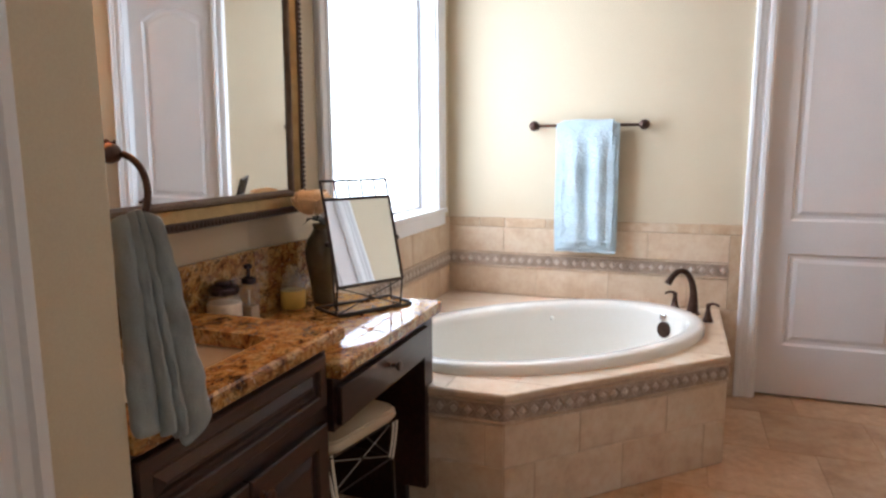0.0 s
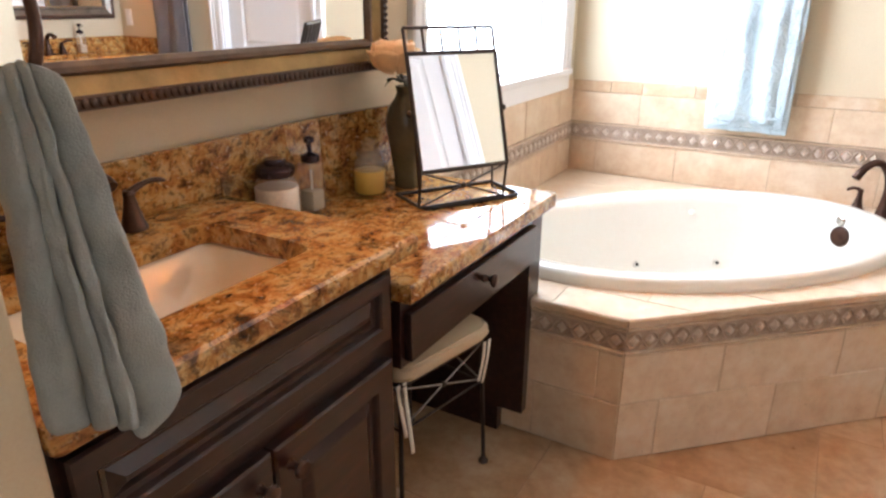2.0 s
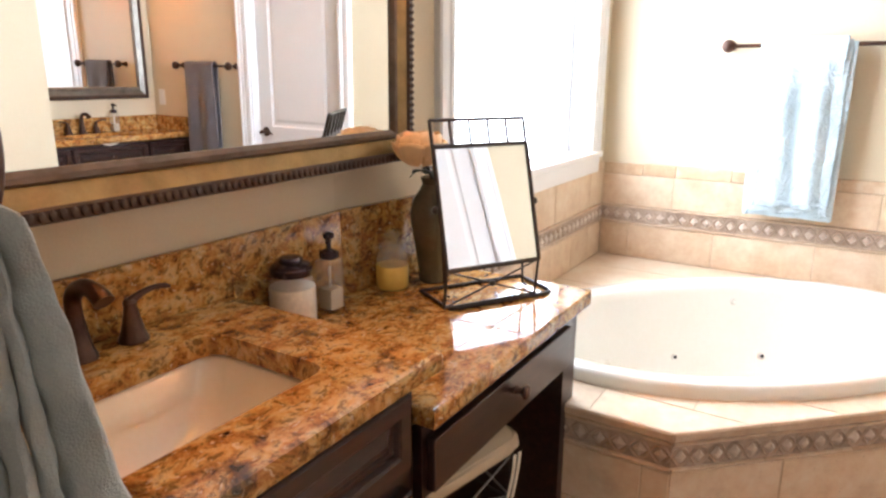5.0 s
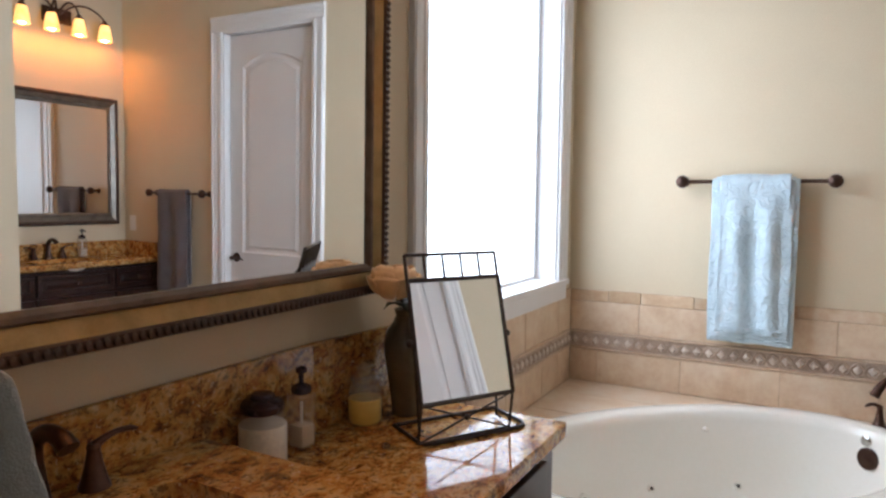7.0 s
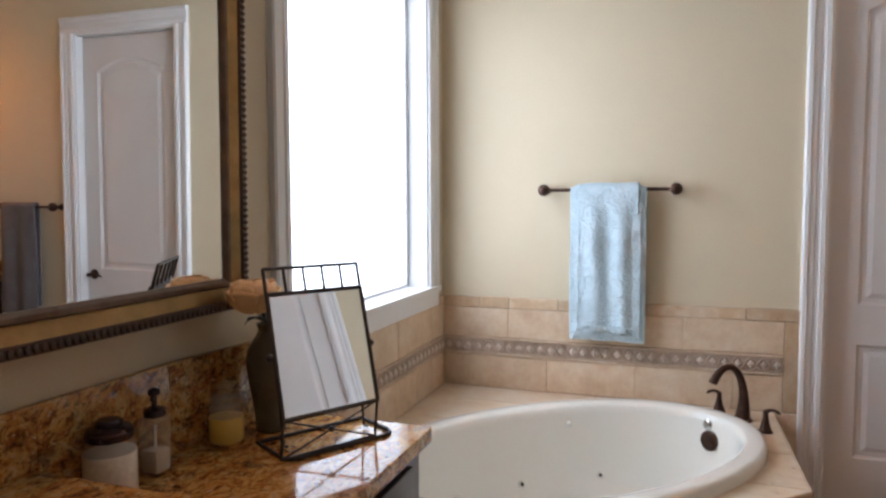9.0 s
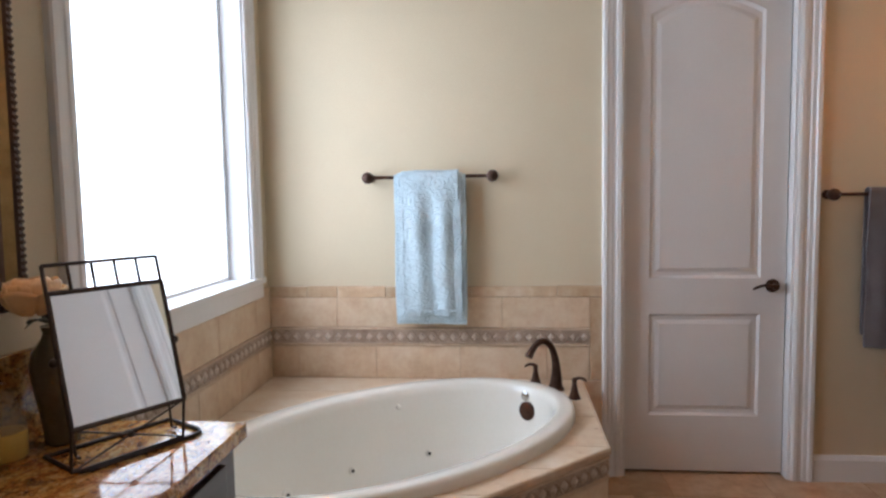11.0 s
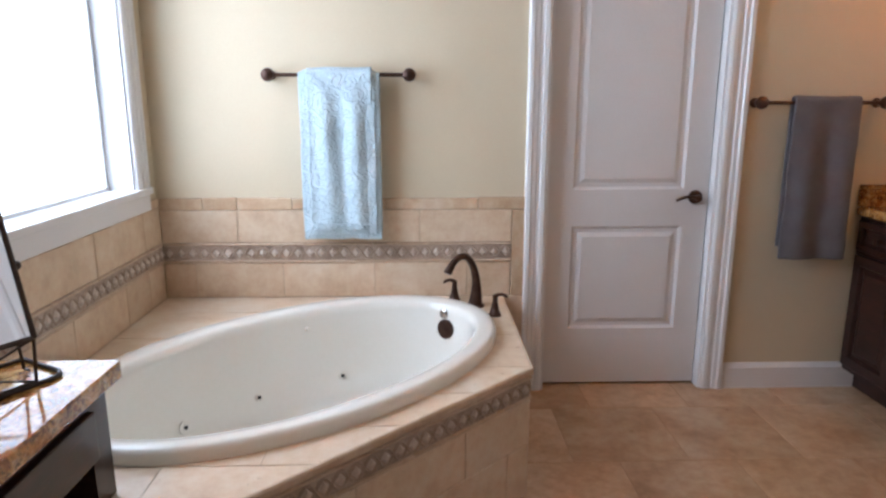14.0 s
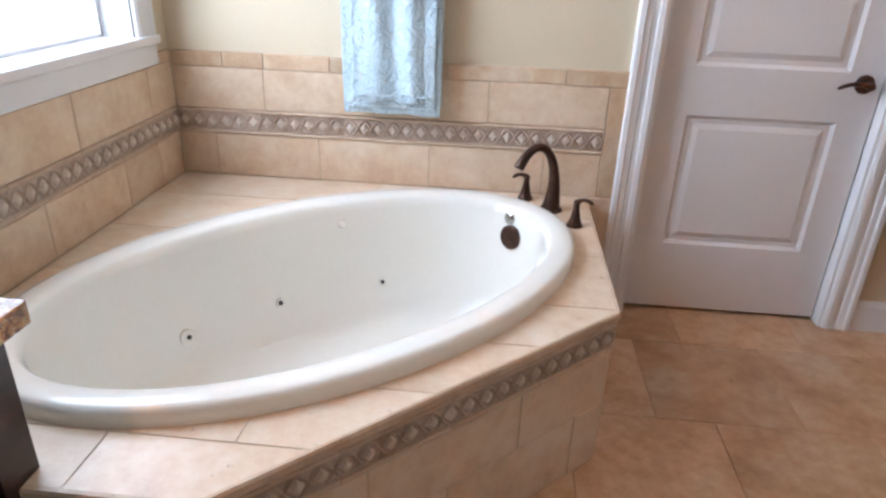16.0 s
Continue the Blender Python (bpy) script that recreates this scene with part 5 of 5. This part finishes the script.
def stand_mirror():
    s = thing("table_mirror", (-0.96, 2.2, MZ), "tilting table mirror on a dark wire stand", "mirror")
    e, n = Vector((0.5165, 0.8563, 0)), Vector((0.8563, -0.5165, 0))
    up = Vector((0, 0, 1))
    bl = Vector((-1.018, 2.073, 0.902))
    w, hg, gr = 0.266, 0.301, 0.064
    tilt = radians(15)
    u = up * math.cos(tilt) - n * math.sin(tilt)
    f = u.cross(e).normalized()
    if f.dot(n) < 0:
        f = -f

    def q(a, b, c=0.0):
        return bl + e * a + u * b + f * c
    # glass and frame
    bm = bmesh.new()
    vs = [bm.verts.new(q(a, b, c)) for c in (0.0, 0.003) for a, b in ((0.006, 0.006), (w - 0.006, 0.006), (w - 0.006, hg - 0.006), (0.006, hg - 0.006))]
    for fc in ((0, 1, 2, 3), (4, 5, 6, 7), (0, 1, 5, 4), (1, 2, 6, 5), (2, 3, 7, 6), (3, 0, 4, 7)):
        bm.faces.new([vs[i] for i in fc])
    part("mirror_glass", bm, MIRROR, s, "clear silvered glass")
    bm = bmesh.new()
    vs = [bm.verts.new(q(a, b, c)) for c in (-0.004, -0.001) for a, b in ((0.0, 0.0), (w, 0.0), (w, hg), (0.0, hg))]
    for fc in ((0, 1, 2, 3), (4, 5, 6, 7), (0, 1, 5, 4), (1, 2, 6, 5), (2, 3, 7, 6), (3, 0, 4, 7)):
        bm.faces.new([vs[i] for i in fc])
    part("back_plate", bm, IRON, s)
    for p0, p1 in (((0, 0), (w, 0)), ((w, 0), (w, hg)), ((w, hg), (0, hg)), ((0, hg), (0, 0))):
        part("frame_bar", tube(bmesh.new(), [q(*p0, 0.003), q(*p1, 0.003)], 0.0055, 8), IRON, s, "", True)
    # open grille on top
    part("grille_rail", tube(bmesh.new(), [q(0, hg + gr), q(w, hg + gr)], 0.0044, 8), IRON, s, "", True)
    for i in range(6):
        a = w * i / 5
        part("grille_bar", tube(bmesh.new(), [q(a, hg), q(a, hg + gr)], 0.0038 if 0 < i < 5 else 0.0044, 8), IRON, s, "", True)
    # stand: crossed panel under the glass, base loop and back strut
    z0 = MZ + 0.005
    lo = [Vector((*(bl + e * a - n * 0.012).xy, z0 + 0.006)) for a in (0.0, w)]
    hi = [bl + e * a for a in (0.0, w)]
    for a, b in ((lo[0], hi[0]), (lo[1], hi[1]), (lo[0], lo[1])):
        part("stand_post", tube(bmesh.new(), [a, b], 0.0036, 8), IRON, s, "", True)
    for a, b in ((lo[0], hi[1]), (lo[1], hi[0])):
        part("brace", tube(bmesh.new(), [a, b], 0.0024, 8), IRON, s, "", True)
    bm = bmesh.new()
    mid = (lo[0] + lo[1] + hi[0] + hi[1]) / 4
    bmesh.ops.create_uvsphere(bm, u_segments=12, v_segments=8, radius=0.008, matrix=Matrix.Translation(mid))
    part("knot", bm, IRON, s, "", True)
    A = Vector((-1.021, 2.091, z0))
    B = A + e * 0.315
    D = A - n * 0.165
    C = B - n * 0.165
    pts = []
    for c, p, r in ((A, D, B), (B, A, C)):
        d0, d1 = (p - c).normalized(), (r - c).normalized()
        pts += [c + d0 * 0.03, c + (d0 + d1) * 0.009, c + d1 * 0.03]
    part("base_loop", tube(bmesh.new(), [D] + pts + [C], 0.0050, 10), IRON, s, "", True)
    part("base_bar", tube(bmesh.new(), [D, C], 0.0050, 10), IRON, s, "", True)
    for a in (0.02, w - 0.005):
        top = q(a, hg * 0.62, -0.008)
        foot = Vector((*(A - n * 0.10 + e * (a + 0.02)).xy, z0 + 0.003))
        part("strut", tube(bmesh.new(), [top, top.lerp(foot, 0.5) - n * 0.012, foot, foot + n * 0.02], 0.0034, 8), IRON, s, "", True)
    for a in (-0.008, w + 0.008):
        bm = bmesh.new()
        bmesh.ops.create_uvsphere(bm, u_segments=12, v_segments=8, radius=0.010, matrix=Matrix.Translation(q(a, hg * 0.5, -0.004)))
        part("pivot", bm, IRON, s, "", True)


stand_mirror()


def vase_and_flower():
    x, y = -1.195, 2.285
    v = thing("vase", (x, y, MZ), "olive grey glazed ceramic vase on the granite", "vase")
    bm = bmesh.new()
    lathe(bm, [(0.036, 0.001), (0.040, 0.006), (0.043, 0.05), (0.052, 0.11), (0.062, 0.17), (0.064, 0.20), (0.056, 0.235), (0.036, 0.262), (0.029, 0.278), (0.034, 0.296), (0.028, 0.294), (0.023, 0.276)], (x, y, MZ), 36)
    part("body", bm, CERAMIC, v, "", True)
    fl = thing("silk_rose", (x, y, MZ + 0.29), "peach silk rose with dark leaves in the vase", "flower")
    cx, cy, cz = -1.166, 2.177, 1.190
    part("stem", tube(bmesh.new(), [(x, y, MZ + 0.16), (x, y - 0.005, 1.095), (x + 0.012, y - 0.045, 1.125), (cx, cy, cz - 0.025)], 0.004, 8), LEAF, fl, "", True)
    rng = random.Random(4)
    for ring, (n, R, th) in enumerate(((4, 0.020, 0.15), (5, 0.033, 0.45), (6, 0.046, 0.72), (7, 0.058, 1.05), (7, 0.066, 1.45))):
        for i in range(n):
            a0 = 2 * math.pi * (i + 0.37 * ring) / n + rng.uniform(-0.2, 0.2)
            open_to = th + rng.uniform(-0.10, 0.10)
            half = math.pi / n * 1.35

            def f(u, v):
                s = (u - 0.5) * 2
                edge = 0.16 * s * s
                polar = 2.9 + (open_to + edge - 2.9) * v
                flare = 1 + 0.16 * max(0, v - 0.75) * 4 * (ring > 0) * 0.6
                az = a0 + half * s * (0.55 + 0.45 * math.sin(min(1.57, v * 1.9)))
                rr = R * flare * (1 + 0.05 * noise.noise((u * 3 + i * 4, v * 3, ring * 5)))
                return (cx + rr * math.sin(polar) * math.cos(az), cy + rr * math.sin(polar) * math.sin(az), cz + rr * 0.86 * math.cos(polar))
            ob = part("petal", grid_sheet(bmesh.new(), f, 7, 8), PETAL, fl, "", True)
            ob.modifiers.new("petal", "SOLIDIFY").thickness = 0.0014
    for i in range(6):
        a0 = 2.4 + i * 1.05
        bx, by, bz = x + 0.006, y - 0.02 - 0.008 * (i % 3), 1.105 + 0.008 * (i % 2)

        def g(u, v):
            s = (u - 0.5) * 2 * 0.018 * math.sin(3.1 * (0.08 + 0.9 * v))
            l = 0.055 * v
            return (bx + l * math.cos(a0) - s * math.sin(a0), by + l * math.sin(a0) + s * math.cos(a0), bz + 0.015 * math.sin(v * 2.6) - 0.028 * v * (i % 2) - 0.004 * abs(u - 0.5))
        ob = part("leaf", grid_sheet(bmesh.new(), g, 4, 8), LEAF, fl, "", True)
        ob.modifiers.new("leaf", "SOLIDIFY").thickness = 0.001


vase_and_flower()


def jar(name, x, y, r, h, fill, fill_material, label, glass_lid):
    j = thing(name, (x, y, MZ), label, "jar")
    bm = bmesh.new()
    lathe(bm, [(r, fill + 0.0005), (r, h * 0.78), (r * 0.93, h * 0.86), (r * 0.78, h * 0.92), (r * 0.78, h), (r * 0.72, h), (r * 0.72, h * 0.92), (r * 0.88, h * 0.85), (r * 0.95, h * 0.77), (r * 0.95, fill + 0.0005)], (x, y, MZ), 32, cap=False)
    part("glass_body", bm, GLASS, j, "clear glass", True)
    bm = bmesh.new()
    lathe(bm, [(r * 0.9, 0.001), (r, 0.008), (r, fill - 0.003), (r * 0.97, fill), (r * 0.3, fill)], (x, y, MZ), 28)
    part("filling", bm, fill_material, j, "", True)
    bm = bmesh.new()
    if glass_lid:
        lathe(bm, [(r * 0.70, h - 0.014), (r * 0.86, h + 0.001), (r * 0.88, h + 0.008), (r * 0.70, h + 0.014), (r * 0.52, h + 0.018), (r * 0.56, h + 0.030), (r * 0.45, h + 0.042), (r * 0.1, h + 0.046)], (x, y, MZ), 28)
        part("lid", bm, GLASS, j, "domed clear glass lid", True)
    else:
        lathe(bm, [(r * 0.84, h - 0.010), (r * 0.90, h - 0.004), (r * 0.90, h + 0.006), (r * 0.82, h + 0.009), (r * 0.83, h + 0.014), (r * 0.66, h + 0.018), (r * 0.50, h + 0.021), (r * 0.52, h + 0.027), (r * 0.44, h + 0.031), (r * 0.1, h + 0.032)], (x, y, MZ), 28)
        part("lid", bm, LID, j, "stepped dark metal lid", True)


jar("jar", -1.270, 1.812, 0.053, 0.137, 0.100, SALT, "squat glass jar of white bath salts with dark lid", False)
jar("candle_jar", -1.256, 2.175, 0.045, 0.112, 0.066, WAX, "glass jar with a yellow candle and domed lid", True)


def pump_bottle(name, x, y, z, label, way):
    p = thing(name, (x, y, z), label, "soap dispenser")
    bm = bmesh.new()
    box(bm, x - 0.027, x + 0.027, y - 0.027, y + 0.027, z + 0.001, z + 0.134, 0.010, 3)
    part("bottle", bm, GLASS, p, "clear glass bottle", True)
    bm = bmesh.new()
    box(bm, x - 0.023, x + 0.023, y - 0.023, y + 0.023, z + 0.006, z + 0.060, 0.008, 2)
    part("soap", bm, SOAP, p, "pale amber soap", True)
    bm = bmesh.new()
    lathe(bm, [(0.016, 0.131), (0.024, 0.136), (0.024, 0.150), (0.012, 0.156), (0.006, 0.158), (0.006, 0.181), (0.013, 0.184), (0.014, 0.194), (0.005, 0.199)], (x, y, z), 20)
    tube(bm, [(x, y, z + 0.190), (x + 0.02 * way[0], y + 0.02 * way[1], z + 0.192), (x + 0.042 * way[0], y + 0.042 * way[1], z + 0.182)], 0.0045, 8)
    part("pump", bm, LID, p, "dark metal pump", True)
    part("dip_tube", tube(bmesh.new(), [(x, y, z + 0.012), (x, y, z + 0.112)], 0.0028, 8), TAPE, p, "", True)


pump_bottle("soap_bottle", -1.275, 1.945, MZ, "square glass soap bottle with a dark pump", (0.6, -0.8))
pump_bottle("soap_bottle", 2.262, 3.60, CZ, "square glass soap bottle on the recess vanity", (-1, 0))


def switch_plate():
    s = thing("switch_plate", (2.235, YN, 1.13), "white light switch plate on the wall", "switch")
    bm = bmesh.new()
    box(bm, 2.200, 2.270, YN - 0.006, YN, 1.075, 1.19, 0.003)
    part("plate", bm, TRIM, s)
    bm = bmesh.new()
    box(bm, 2.218, 2.252, YN - 0.010, YN - 0.006, 1.10, 1.165, 0.002)
    part("rocker", bm, TRIM, s)


switch_plate()
# ---- floor tiles ----
def floor_tiles():
    fl = bpy.data.objects["floor"]
    s, g = 0.46, 0.003
    bm = bmesh.new()
    box(bm, g / 2, s - g / 2, g / 2, s - g / 2, -0.012, 0, 0.0015, 1)
    me = finish("floor_tile", bm, FLOORSTONE, False)
    r0 = 3.32 - 11 * s
    for r in range(13):
        y = r0 + r * s
        off = 0.95 if r % 2 == 1 else 1.13
        for c in range(-6, 5):
            x = off + c * s
            if x + s < XW or x > XA or y + s < YB or y > YN + 0.1 or (y + s < YR - 0.14 and x > XE + 0.14):
                continue
            piece("floor_tile", me, fl, (x, y, 0), 0)


floor_tiles()
